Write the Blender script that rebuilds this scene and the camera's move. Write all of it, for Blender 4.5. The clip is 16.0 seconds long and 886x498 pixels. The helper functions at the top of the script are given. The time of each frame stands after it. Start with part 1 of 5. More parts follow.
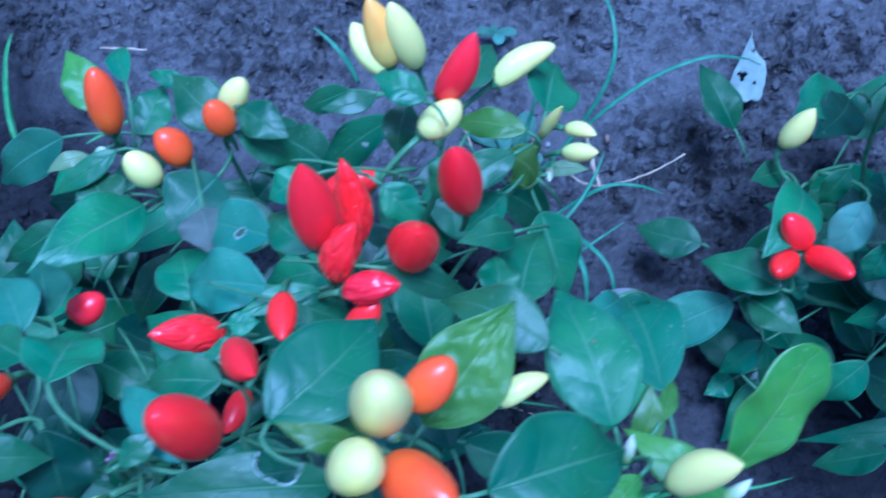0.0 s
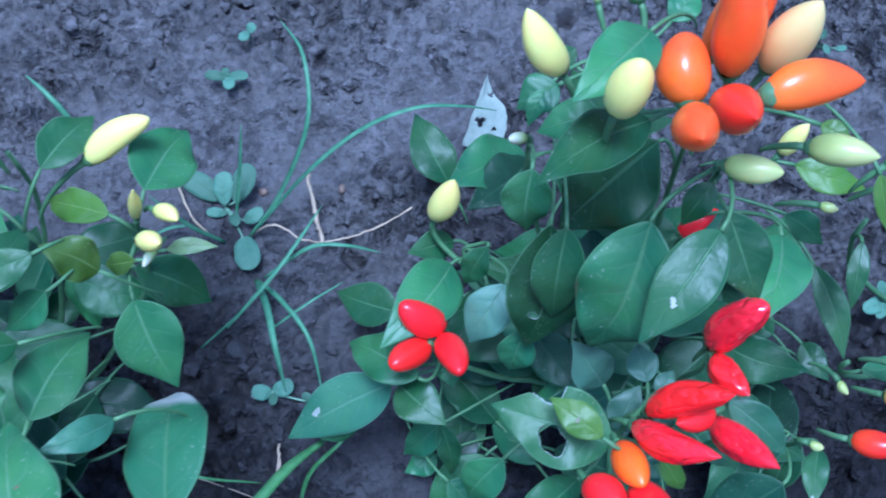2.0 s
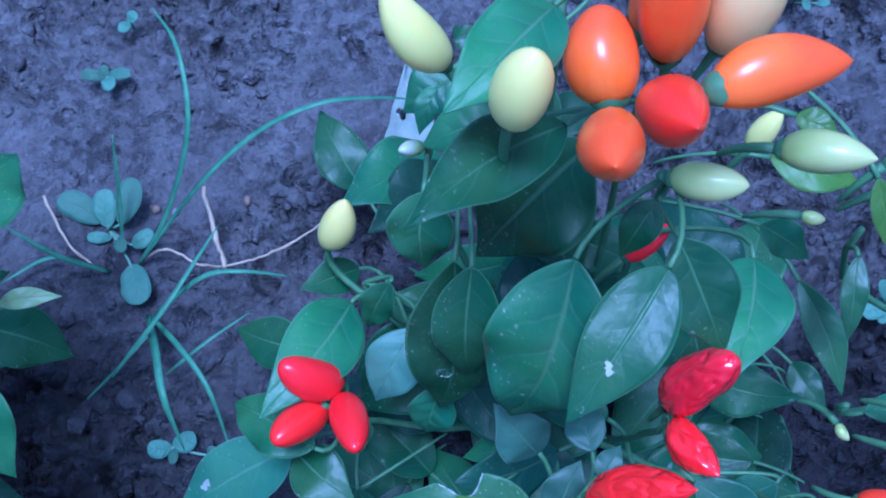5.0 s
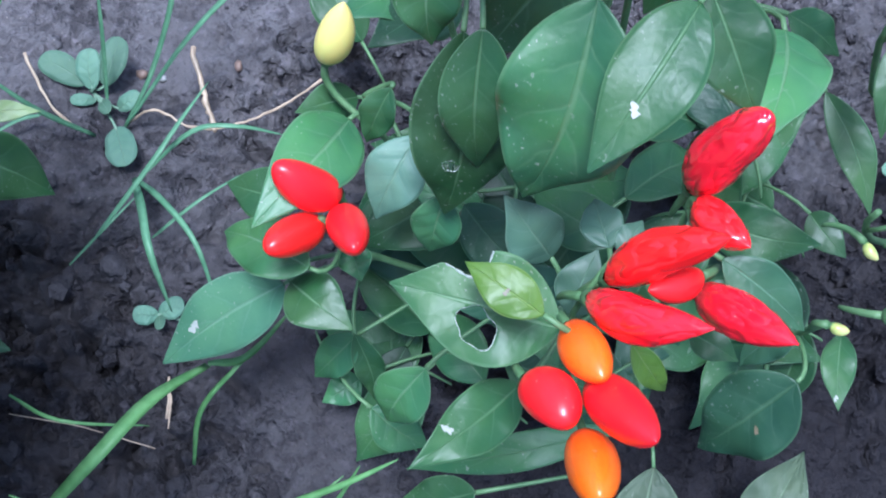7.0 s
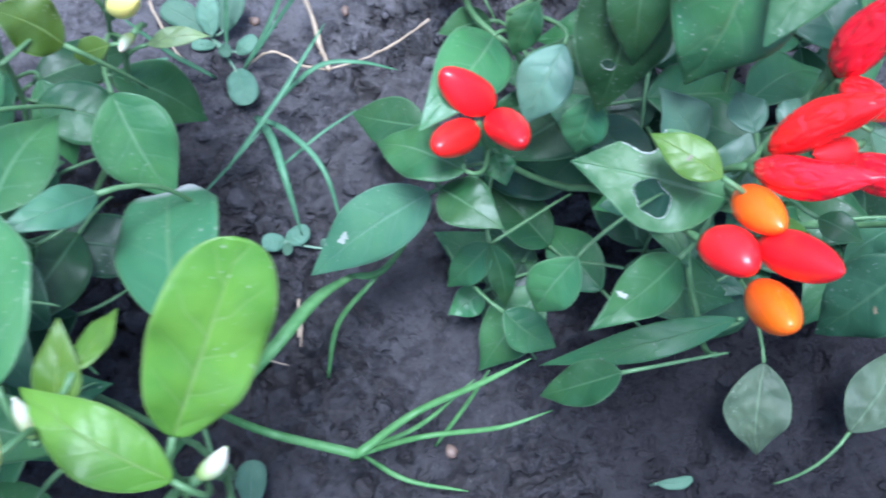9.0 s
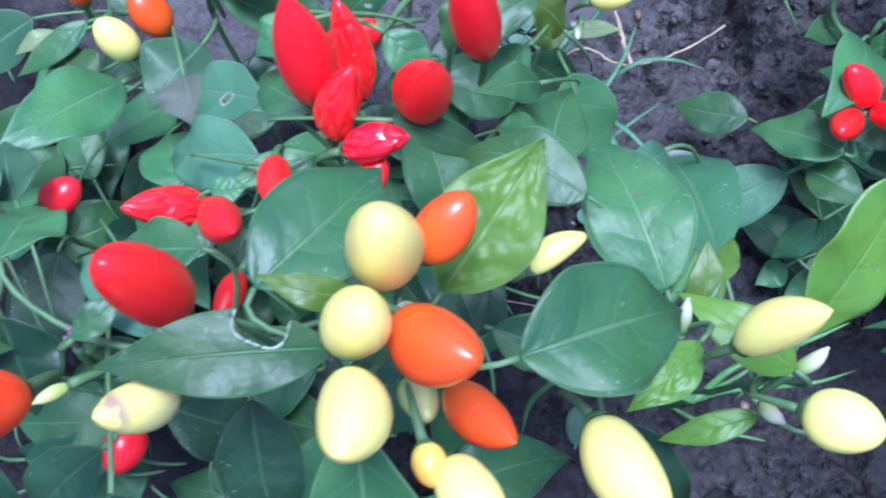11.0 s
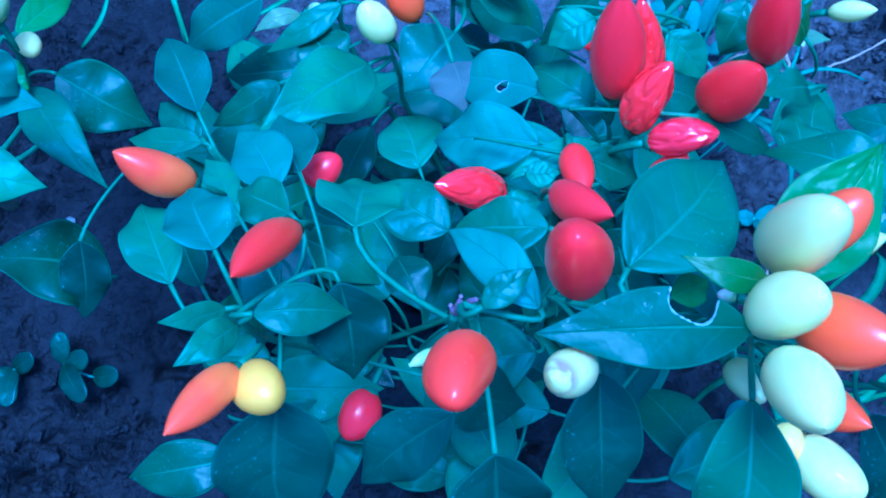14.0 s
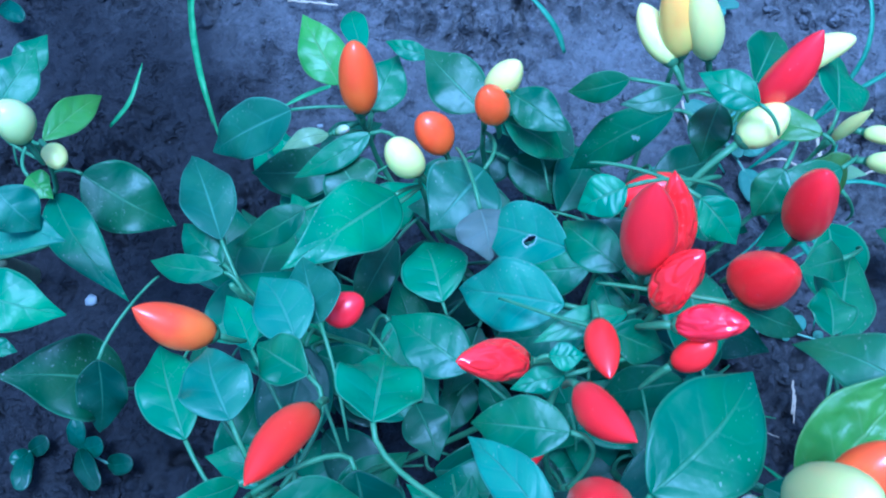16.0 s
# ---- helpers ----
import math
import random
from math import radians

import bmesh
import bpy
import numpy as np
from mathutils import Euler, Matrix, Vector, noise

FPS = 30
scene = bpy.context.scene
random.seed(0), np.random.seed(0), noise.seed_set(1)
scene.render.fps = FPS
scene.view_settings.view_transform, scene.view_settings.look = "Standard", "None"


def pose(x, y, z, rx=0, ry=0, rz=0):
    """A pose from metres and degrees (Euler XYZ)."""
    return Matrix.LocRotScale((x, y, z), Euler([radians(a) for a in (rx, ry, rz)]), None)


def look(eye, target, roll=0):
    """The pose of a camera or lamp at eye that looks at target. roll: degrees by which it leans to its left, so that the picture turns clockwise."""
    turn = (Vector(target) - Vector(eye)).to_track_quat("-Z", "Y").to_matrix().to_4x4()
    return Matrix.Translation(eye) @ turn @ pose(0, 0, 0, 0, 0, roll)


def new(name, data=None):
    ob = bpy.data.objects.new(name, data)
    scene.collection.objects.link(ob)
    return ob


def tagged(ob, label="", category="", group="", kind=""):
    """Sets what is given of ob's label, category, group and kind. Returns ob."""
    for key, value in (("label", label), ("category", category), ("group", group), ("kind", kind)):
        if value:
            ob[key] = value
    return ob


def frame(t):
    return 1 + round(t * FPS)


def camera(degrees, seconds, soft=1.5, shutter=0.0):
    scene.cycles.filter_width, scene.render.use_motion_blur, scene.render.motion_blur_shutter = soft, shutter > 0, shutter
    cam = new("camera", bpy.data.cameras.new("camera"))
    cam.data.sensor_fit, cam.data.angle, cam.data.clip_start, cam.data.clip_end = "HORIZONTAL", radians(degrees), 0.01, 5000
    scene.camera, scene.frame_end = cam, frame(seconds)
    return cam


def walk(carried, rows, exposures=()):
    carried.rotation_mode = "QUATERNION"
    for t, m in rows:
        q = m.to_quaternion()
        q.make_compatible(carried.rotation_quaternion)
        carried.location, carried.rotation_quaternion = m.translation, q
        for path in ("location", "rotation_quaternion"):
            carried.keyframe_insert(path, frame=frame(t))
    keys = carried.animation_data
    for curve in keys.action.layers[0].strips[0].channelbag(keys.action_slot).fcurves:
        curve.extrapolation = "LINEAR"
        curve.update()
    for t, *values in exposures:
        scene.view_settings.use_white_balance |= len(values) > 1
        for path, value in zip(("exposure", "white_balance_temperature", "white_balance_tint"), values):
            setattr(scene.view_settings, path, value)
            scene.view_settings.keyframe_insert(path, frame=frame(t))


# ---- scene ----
SOFT = 1.9
cam = camera(43.57, 16.0, soft=SOFT, shutter=0.4)
PATH = [
    (0, (0.01985, 0.02057, 0.53002), (0.02164, 0.13773, 0.14757), -1.03),
    (0.5, (0.07152, 0.03415, 0.52848), (0.06425, 0.15427, 0.14701), -4.81),
    (1, (0.1118, 0.04418, 0.52926), (0.10334, 0.16016, 0.14654), -5.55),
    (1.5, (0.14785, 0.04658, 0.51536), (0.13742, 0.1649, 0.1334), -6.57),
    (2, (0.17672, 0.06136, 0.5041), (0.16298, 0.17279, 0.12018), -8.96),
    (2.5, (0.19105, 0.08412, 0.49181), (0.17985, 0.18797, 0.10569), -8.24),
    (3, (0.20205, 0.09853, 0.47384), (0.19186, 0.20402, 0.08814), -8.21),
    (3.2, (0.20829, 0.1041, 0.46867), (0.19595, 0.20946, 0.083), -9.65),
    (5.3, (0.20351, 0.09757, 0.4246), (0.18971, 0.19726, 0.03746), -13.02),
    (5.5, (0.20101, 0.09002, 0.41921), (0.18721, 0.18939, 0.032), -12.91),
    (6, (0.19714, 0.07771, 0.41205), (0.18418, 0.17404, 0.02404), -12.48),
    (6.5, (0.19714, 0.06306, 0.40504), (0.18439, 0.165, 0.01845), -11.69),
    (7, (0.19619, 0.05739, 0.40195), (0.18583, 0.15443, 0.01404), -10.97),
    (7.5, (0.19809, 0.05015, 0.39934), (0.18708, 0.14332, 0.0105), -12.01),
    (8, (0.19608, 0.03576, 0.39668), (0.18758, 0.13263, 0.00868), -11.0),
    (8.5, (0.17952, 0.02773, 0.4064), (0.1726, 0.12559, 0.01862), -10.26),
    (9, (0.15205, 0.02937, 0.42461), (0.14134, 0.12371, 0.03604), -12.87),
    (9.5, (0.11723, 0.02887, 0.44578), (0.10258, 0.1232, 0.05734), -14.84),
    (10, (0.07648, 0.02587, 0.46096), (0.06928, 0.12044, 0.07237), -9.55),
    (10.2, (0.06283, 0.02243, 0.46597), (0.05716, 0.11854, 0.07773), -8.41),
    (12.3, (-0.0179, 0.00148, 0.48969), (-0.03547, 0.10081, 0.10262), -12.21),
    (12.5, (-0.02205, 0.00082, 0.48843), (-0.04026, 0.10044, 0.10146), -12.44),
    (13, (-0.03476, -0.00093, 0.48872), (-0.0494, 0.10038, 0.10204), -9.81),
    (13.5, (-0.04622, 0.00294, 0.49344), (-0.05703, 0.09982, 0.1055), -7.75),
    (14, (-0.0559, 0.00813, 0.4957), (-0.06178, 0.10414, 0.10744), -4.34),
    (14.5, (-0.05869, 0.0168, 0.49803), (-0.06555, 0.11176, 0.10952), -4.22),
    (15, (-0.05972, 0.02703, 0.50016), (-0.06698, 0.12199, 0.11166), -3.61),
    (15.5, (-0.05632, 0.04003, 0.50073), (-0.06821, 0.13424, 0.11216), -6.1),
    (16, (-0.056, 0.05248, 0.50136), (-0.07028, 0.14783, 0.11315), -6.91),
]

LOOKS = [  # seconds, stops, kelvin, tint
    (0.0, 0.42, 3560, 13), (0.5, 0.46, 3520, 10), (1.0, 0.53, 3780, 8), (1.5, 0.58, 4120, 6), (2.0, 0.64, 4170, 10), (2.5, 0.64, 3680, 11), (3.0, 0.58, 3720, 19), (5.5, 0.32, 3720, 21),
    (5.8, 0.66, 3450, 10), (6.0, 0.76, 3400, 4), (6.5, 1.04, 4900, 13), (7.0, 1.02, 5050, 13), (9.0, 1.24, 5000, 10), (9.5, 1.24, 4850, 12), (10.2, 1.19, 5400, 19),
    (12.3, 0.36, 3250, 20), (13.0, 0.45, 3080, 13), (13.5, 0.5, 2990, 12), (14.0, 0.56, 2880, 8), (14.5, 0.58, 2930, 8), (15.0, 0.62, 2900, 8), (15.5, 0.67, 2880, 8), (15.8, 0.75, 3220, 5), (16.0, 0.75, 3430, 4),
]
walk(cam, [(t, look(eye, target, roll)) for t, eye, target, roll in PATH], LOOKS)

# ---- sky and light ----
world = bpy.data.worlds.new("sky")
scene.world = world
world.use_nodes = True
wn = world.node_tree
sky = wn.nodes.new("ShaderNodeTexSky")
sky.sky_type = "NISHITA"
sky.sun_disc = False
sky.sun_elevation, sky.sun_rotation = radians(87), radians(40)
sky.dust_density = 4.0
wn.links.new(sky.outputs[0], wn.nodes["Background"].inputs[0])
wn.nodes["Background"].inputs[1].default_value = 0.1
sun = new("sun", bpy.data.lights.new("sun", "SUN"))
sun.data.energy, sun.data.angle, sun.data.color = 2.7, radians(18), (1.0, 0.97, 0.94)
sun.matrix_world = look((0.12, 0.18, 2.0), (0.05, 0.1, 0.0))


# ---- materials ----
class Nodes:
    """A short way to wire a material."""

    def __init__(self, name):
        self.mat = bpy.data.materials.new(name)
        self.mat.use_nodes = True
        self.tree = self.mat.node_tree
        self.bsdf = self.tree.nodes["Principled BSDF"]
        self.out = self.tree.nodes["Material Output"]

    def add(self, kind, **inputs):
        n = self.tree.nodes.new(kind)
        for k, val in inputs.items():
            self.set(n, k.replace("_", " "), val)
        return n

    def set(self, n, key, val):
        sock = n.inputs[int(key)] if key.isdigit() else n.inputs[key]
        if isinstance(val, bpy.types.NodeSocket):
            self.tree.links.new(val, sock)
        else:
            sock.default_value = val

    def math(self, op, a, b=0.0, clamp=False):
        n = self.add("ShaderNodeMath")
        n.operation, n.use_clamp = op, clamp
        self.set(n, "0", a)
        self.set(n, "1", b)
        return n.outputs[0]

    def mix(self, fac, a, b, mode="MIX"):
        n = self.add("ShaderNodeMix")
        n.data_type, n.blend_type = "RGBA", mode
        self.set(n, "0", fac)
        self.set(n, "6", a)
        self.set(n, "7", b)
        return n.outputs[2]

    def noise(self, scale, detail=4.0, rough=0.55, vec=None):
        n = self.add("ShaderNodeTexNoise", Scale=scale, Detail=detail, Roughness=rough)
        if vec is not None:
            self.set(n, "Vector", vec)
        return n.outputs[0]

    def steps(self, fac, *stops):
        n = self.add("ShaderNodeValToRGB")
        ramp = n.color_ramp
        while len(ramp.elements) < len(stops):
            ramp.elements.new(0.5)
        for e, (p, c) in zip(ramp.elements, stops):
            e.position = p
            e.color = (*c, 1) if isinstance(c, tuple) else (c, c, c, 1)
        self.set(n, "Fac", fac)
        return n.outputs[0]

    def bump(self, height, strength, dist):
        return self.add("ShaderNodeBump", Strength=strength, Distance=dist, Height=height).outputs[0]


def rgb(r, g, b):
    return (r, g, b, 1.0)


def leaf_material(name, main, second, vein, gloss=0.32, white=False):
    m = Nodes(name)
    uv = m.add("ShaderNodeUVMap").outputs[0]
    sep = m.add("ShaderNodeSeparateXYZ", Vector=uv)
    u, w = sep.outputs[0], sep.outputs[1]
    side = m.math("ABSOLUTE", m.math("SUBTRACT", w, 0.5))          # 0 on the midrib, 0.5 on the rim
    obj = m.add("ShaderNodeTexCoord").outputs["Object"]
    rnd = m.add("ShaderNodeObjectInfo").outputs["Random"]
    big = m.noise(60.0, 3.0, 0.5, obj)
    fine = m.noise(900.0, 3.0, 0.6, obj)
    # side veins sweep towards the tip
    sweep = m.math("SUBTRACT", u, m.math("MULTIPLY", side, 0.42))
    half = m.math("MULTIPLY", m.math("GREATER_THAN", w, 0.5), 0.37)
    spread = m.math("ADD", 3.6, m.math("MULTIPLY", rnd, 1.2))
    saw = m.math("FRACT", m.math("ADD", m.math("ADD", m.math("MULTIPLY", sweep, spread), half), m.math("ADD", m.math("MULTIPLY", big, 0.9), rnd)))
    dist = m.math("ABSOLUTE", m.math("SUBTRACT", saw, 0.5))
    fade = m.steps(side, (0.0, 1.0), (0.3, 0.6), (0.46, 0.0))
    vein_f = m.math("MULTIPLY", m.steps(dist, (0.0, 1.0), (0.03, 0.5), (0.07, 0.0)), fade)
    puff = m.math("MULTIPLY", m.steps(dist, (0.0, 0.0), (0.25, 0.7), (0.5, 1.0)), fade)
    rib_f = m.math("MULTIPLY", m.steps(m.math("MULTIPLY", side, m.math("ADD", 0.55, m.math("MULTIPLY", u, 0.8))), (0.0, 1.0), (0.011, 0.85), (0.024, 0.0)), m.steps(u, (0.55, 1.0), (0.97, 0.25)))
    rim_f = m.steps(side, (0.468, 0.0), (0.49, 0.8))
    col = m.mix(m.steps(big, (0.35, 0.0), (0.65, 1.0)), rgb(*main), rgb(*second))
    hsv = m.add("ShaderNodeHueSaturation", Color=col)
    m.set(hsv, "Hue", m.math("ADD", 0.488, m.math("MULTIPLY", rnd, 0.024)))
    m.set(hsv, "Value", m.math("ADD", 0.62, m.math("MULTIPLY", rnd, 0.72)))
    col = hsv.outputs[0]
    # the blade is paler between its side veins
    col = m.mix(m.math("MULTIPLY", puff, 0.2), col, m.mix(1.0, col, rgb(1.75, 1.55, 1.2), "MULTIPLY"))
    col = m.mix(m.math("MULTIPLY", vein_f, m.math("ADD", 0.16, m.math("MULTIPLY", rnd, 0.3))), col, rgb(*vein))
    col = m.mix(m.math("MULTIPLY", rib_f, 0.65), col, rgb(*vein))
    col = m.mix(m.math("MULTIPLY", rim_f, 0.75), col, rgb(*vein))
    # dust specks and pale scars
    speck = m.steps(m.noise(900.0, 2.0, 0.5, obj), (0.66, 0.0), (0.7, 1.0))
    patch = m.steps(m.noise(38.0, 2.0, 0.5, obj), (0.5, 0.0), (0.62, 1.0))
    col = m.mix(m.math("MULTIPLY", m.math("MULTIPLY", speck, patch), 0.55), col, rgb(0.42, 0.45, 0.36))
    film = m.steps(m.noise(95.0, 5.0, 0.7, obj), (0.52, 0.0), (0.75, 0.13))
    col = m.mix(film, col, rgb(0.16, 0.27, 0.17))
    if white:
        dead = m.steps(m.math("ADD", u, m.math("MULTIPLY", big, 0.25)), (0.8, 0.0), (0.9, 1.0))
        col = m.mix(dead, col, rgb(0.5, 0.5, 0.46))
    m.set(m.bsdf, "Base Color", col)
    m.set(m.bsdf, "Roughness", m.math("ADD", gloss - 0.02, m.math("MULTIPLY", big, 0.22)))
    m.set(m.bsdf, "Specular IOR Level", 0.42)
    height = m.math("ADD", m.math("MULTIPLY", puff, m.math("ADD", 0.12, m.math("MULTIPLY", rnd, 0.32))), m.math("ADD", m.math("MULTIPLY", rib_f, -0.45), m.math("MULTIPLY", fine, 0.1)))
    height = m.math("ADD", height, m.math("MULTIPLY", m.noise(240.0, 2.0, 0.5, obj), 0.7))
    m.set(m.bsdf, "Normal", m.bump(height, 0.7, 0.0007))
    trans = m.add("ShaderNodeBsdfTranslucent", Color=m.mix(0.5, col, rgb(0.2, 0.4, 0.03)))
    both = m.add("ShaderNodeMixShader")
    m.set(both, "0", 0.22)
    m.set(both, "1", m.bsdf.outputs[0])
    m.set(both, "2", trans.outputs[0])
    m.set(m.out, "Surface", both.outputs[0])
    return m.mat


LEAF = {
    "green": leaf_material("leaf_green", (0.046, 0.148, 0.058), (0.076, 0.2, 0.066), (0.19, 0.33, 0.17)),
    "deep": leaf_material("leaf_deep_green", (0.03, 0.102, 0.041), (0.05, 0.136, 0.046), (0.14, 0.26, 0.12)),
    # dark: this colour also carries the shade on low front leaves and weeds
    "dark": leaf_material("leaf_dark_and_shaded", (0.016, 0.054, 0.027), (0.025, 0.072, 0.033), (0.08, 0.16, 0.08)),
    "lime": leaf_material("leaf_young", (0.085, 0.185, 0.021), (0.125, 0.235, 0.028), (0.25, 0.37, 0.11)),
    # blue and silver: green blades with the sky's sheen mixed into the colour
    "blue": leaf_material("leaf_blue_sheen", (0.062, 0.165, 0.092), (0.086, 0.205, 0.105), (0.18, 0.32, 0.2), 0.35),
    "silver": leaf_material("leaf_silver_sheen", (0.085, 0.175, 0.118), (0.108, 0.205, 0.135), (0.19, 0.31, 0.2), 0.38),
    "wilted": leaf_material("leaf_wilted", (0.095, 0.15, 0.09), (0.125, 0.19, 0.11), (0.19, 0.27, 0.16), 0.5),
    "pale": leaf_material("leaf_pale", (0.25, 0.36, 0.15), (0.3, 0.42, 0.18), (0.4, 0.5, 0.27)),
    "dull": leaf_material("leaf_dull", (0.12, 0.15, 0.115), (0.16, 0.18, 0.145), (0.2, 0.24, 0.18), 0.55),
    "whitened": leaf_material("leaf_with_dead_tip", (0.045, 0.145, 0.06), (0.06, 0.175, 0.075), (0.14, 0.27, 0.12), 0.36, True),
}


def fruit_material(name, near, far, blush=None, scar=False, gloss=0.26, creased=False):
    """Colour runs from the stalk end to the tip."""
    coat = 0.8 if creased else 0.14
    m = Nodes(name)
    uv = m.add("ShaderNodeUVMap").outputs[0]
    u = m.add("ShaderNodeSeparateXYZ", Vector=uv).outputs[0]
    obj = m.add("ShaderNodeTexCoord").outputs["Object"]
    rnd = m.add("ShaderNodeObjectInfo").outputs["Random"]
    soft = m.noise(110.0, 3.0, 0.5, obj)
    run = m.math("ADD", u, m.math("MULTIPLY", m.math("SUBTRACT", soft, 0.5), 0.8))
    col = m.mix(m.steps(run, (0.2, 0.0), (0.8, 1.0)), rgb(*near), rgb(*far))
    if blush:
        col = m.mix(m.steps(m.noise(70.0, 2.0, 0.5, obj), (0.5, 0.0), (0.72, 0.55)), col, rgb(*blush))
    if scar:
        mark = m.math("MULTIPLY", m.steps(soft, (0.48, 0.0), (0.55, 1.0)), m.steps(u, (0.7, 0.0), (0.82, 0.8)))
        col = m.mix(mark, col, rgb(0.32, 0.17, 0.2))
    hsv = m.add("ShaderNodeHueSaturation", Color=col)
    m.set(hsv, "Hue", m.math("ADD", 0.498, m.math("MULTIPLY", rnd, 0.004)))
    m.set(hsv, "Value", m.math("ADD", 0.92, m.math("MULTIPLY", rnd, 0.16)))
    speck = m.steps(m.noise(700.0, 2.0, 0.5, obj), (0.73, 0.0), (0.78, 0.25))
    m.set(m.bsdf, "Base Color", m.mix(speck, hsv.outputs[0], rgb(0.75, 0.6, 0.5)))
    m.set(m.bsdf, "Roughness", m.math("ADD", gloss - 0.02, m.math("MULTIPLY", soft, 0.15)))
    m.set(m.bsdf, "Coat Weight", coat)
    m.set(m.bsdf, "Coat Roughness", 0.07 if creased else 0.13)
    m.set(m.bsdf, "Subsurface Weight", 0.2)
    m.set(m.bsdf, "Subsurface Radius", (0.006, 0.002, 0.001))
    m.set(m.bsdf, "Subsurface Scale", 0.5)
    if creased:
        # long fine folds that run with the pod
        flat = m.add("ShaderNodeMapping", Vector=obj, Scale=(0.45, 1.0, 1.0)).outputs[0]
        fold = m.math("ABSOLUTE", m.math("SUBTRACT", m.noise(260.0, 1.5, 0.4, flat), 0.5))
        relief = m.bump(m.math("ADD", m.steps(fold, (0.0, 0.0), (0.12, 1.0)), m.math("MULTIPLY", m.noise(130.0, 1.0, 0.4, flat), 1.6)), 0.44, 0.001)
        m.set(m.bsdf, "Normal", relief)
        m.set(m.bsdf, "Coat Normal", relief)
    else:
        m.set(m.bsdf, "Normal", m.bump(m.noise(200.0, 2.0, 0.45, obj), 0.1, 0.001))
    return m.mat


RED, SCARLET = (0.95, 0.012, 0.016), (0.95, 0.03, 0.012)
CREAM, UNRIPE = (0.9, 0.8, 0.22), (0.6, 0.62, 0.22)
FRUIT = {
    "red": fruit_material("fruit_red", RED, RED),
    "shrivelled": fruit_material("fruit_red_creased", (0.9, 0.009, 0.02), (0.9, 0.009, 0.02), None, False, 0.13, True),
    "scarlet": fruit_material("fruit_scarlet", (0.92, 0.065, 0.012), SCARLET),
    "flame": fruit_material("fruit_flame", (0.93, 0.2, 0.015), (0.9, 0.08, 0.012)),
    "orange": fruit_material("fruit_orange", (0.93, 0.16, 0.008), (0.92, 0.1, 0.008)),
    "tangerine": fruit_material("fruit_tangerine", (0.94, 0.09, 0.0), (0.95, 0.15, 0.0)),
    "amber": fruit_material("fruit_amber", (1.0, 0.74, 0.13), (1.0, 0.52, 0.08)),
    "golden": fruit_material("fruit_golden", (1.0, 0.46, 0.012), (1.0, 0.52, 0.025)),
    "peach": fruit_material("fruit_peach", (0.9, 0.5, 0.16), (0.86, 0.7, 0.27)),
    "cream": fruit_material("fruit_cream", (0.82, 0.79, 0.22), CREAM, (0.94, 0.78, 0.22)),
    "scarred": fruit_material("fruit_scarred_cream", (0.68, 0.66, 0.3), CREAM, None, True),
    "unripe": fruit_material("fruit_unripe", (0.4, 0.48, 0.13), UNRIPE),
    "withered": fruit_material("flower_withered", (0.16, 0.12, 0.1), (0.3, 0.17, 0.25)),
    "bud": fruit_material("flower_bud", (0.3, 0.42, 0.12), (0.66, 0.66, 0.5)),
}
FRUIT_WORDS = {"red": "glossy ripe red chilli", "scarlet": "scarlet chilli turning from orange", "flame": "orange chilli with a red tip",
               "orange": "smooth orange chilli", "tangerine": "bright tangerine chilli", "amber": "yellow-orange half-ripe chilli", "golden": "plump golden-yellow chilli",
               "peach": "pale cream chilli flushed with orange", "cream": "pale cream unripe chilli", "scarred": "cream chilli with a purple scar", "unripe": "pale green young chilli", "bud": "closed white flower bud", "withered": "withered purplish flower remains"}


def stem_material(name, a, b):
    m = Nodes(name)
    obj = m.add("ShaderNodeTexCoord").outputs["Object"]
    n = m.noise(160.0, 5.0, 0.6, obj)
    m.set(m.bsdf, "Base Color", m.mix(m.steps(n, (0.35, 0.0), (0.65, 1.0)), rgb(*a), rgb(*b)))
    m.set(m.bsdf, "Roughness", 0.5)
    m.set(m.bsdf, "Normal", m.bump(n, 0.3, 0.0006))
    return m.mat


STEM = stem_material("stem_green", (0.08, 0.17, 0.065), (0.13, 0.24, 0.1))
WOODY = stem_material("stem_woody", (0.16, 0.15, 0.09), (0.1, 0.12, 0.06))
GRASS_DULL = stem_material("grass_blue_green", (0.08, 0.2, 0.1), (0.13, 0.28, 0.15))
GRASS = stem_material("grass_green", (0.085, 0.225, 0.06), (0.15, 0.32, 0.11))
STRAW = stem_material("dry_straw", (0.5, 0.4, 0.28), (0.36, 0.27, 0.18))
WEED = stem_material("weed_grey_green", (0.15, 0.25, 0.16), (0.2, 0.3, 0.2))
SCAR_PALE = stem_material("leaf_scar_pale", (0.42, 0.43, 0.38), (0.28, 0.32, 0.26))
SCAR_BROWN = stem_material("leaf_scar_brown", (0.2, 0.15, 0.09), (0.12, 0.12, 0.06))
DRY = stem_material("dry_leaf_pale", (0.36, 0.4, 0.34), (0.27, 0.32, 0.27))


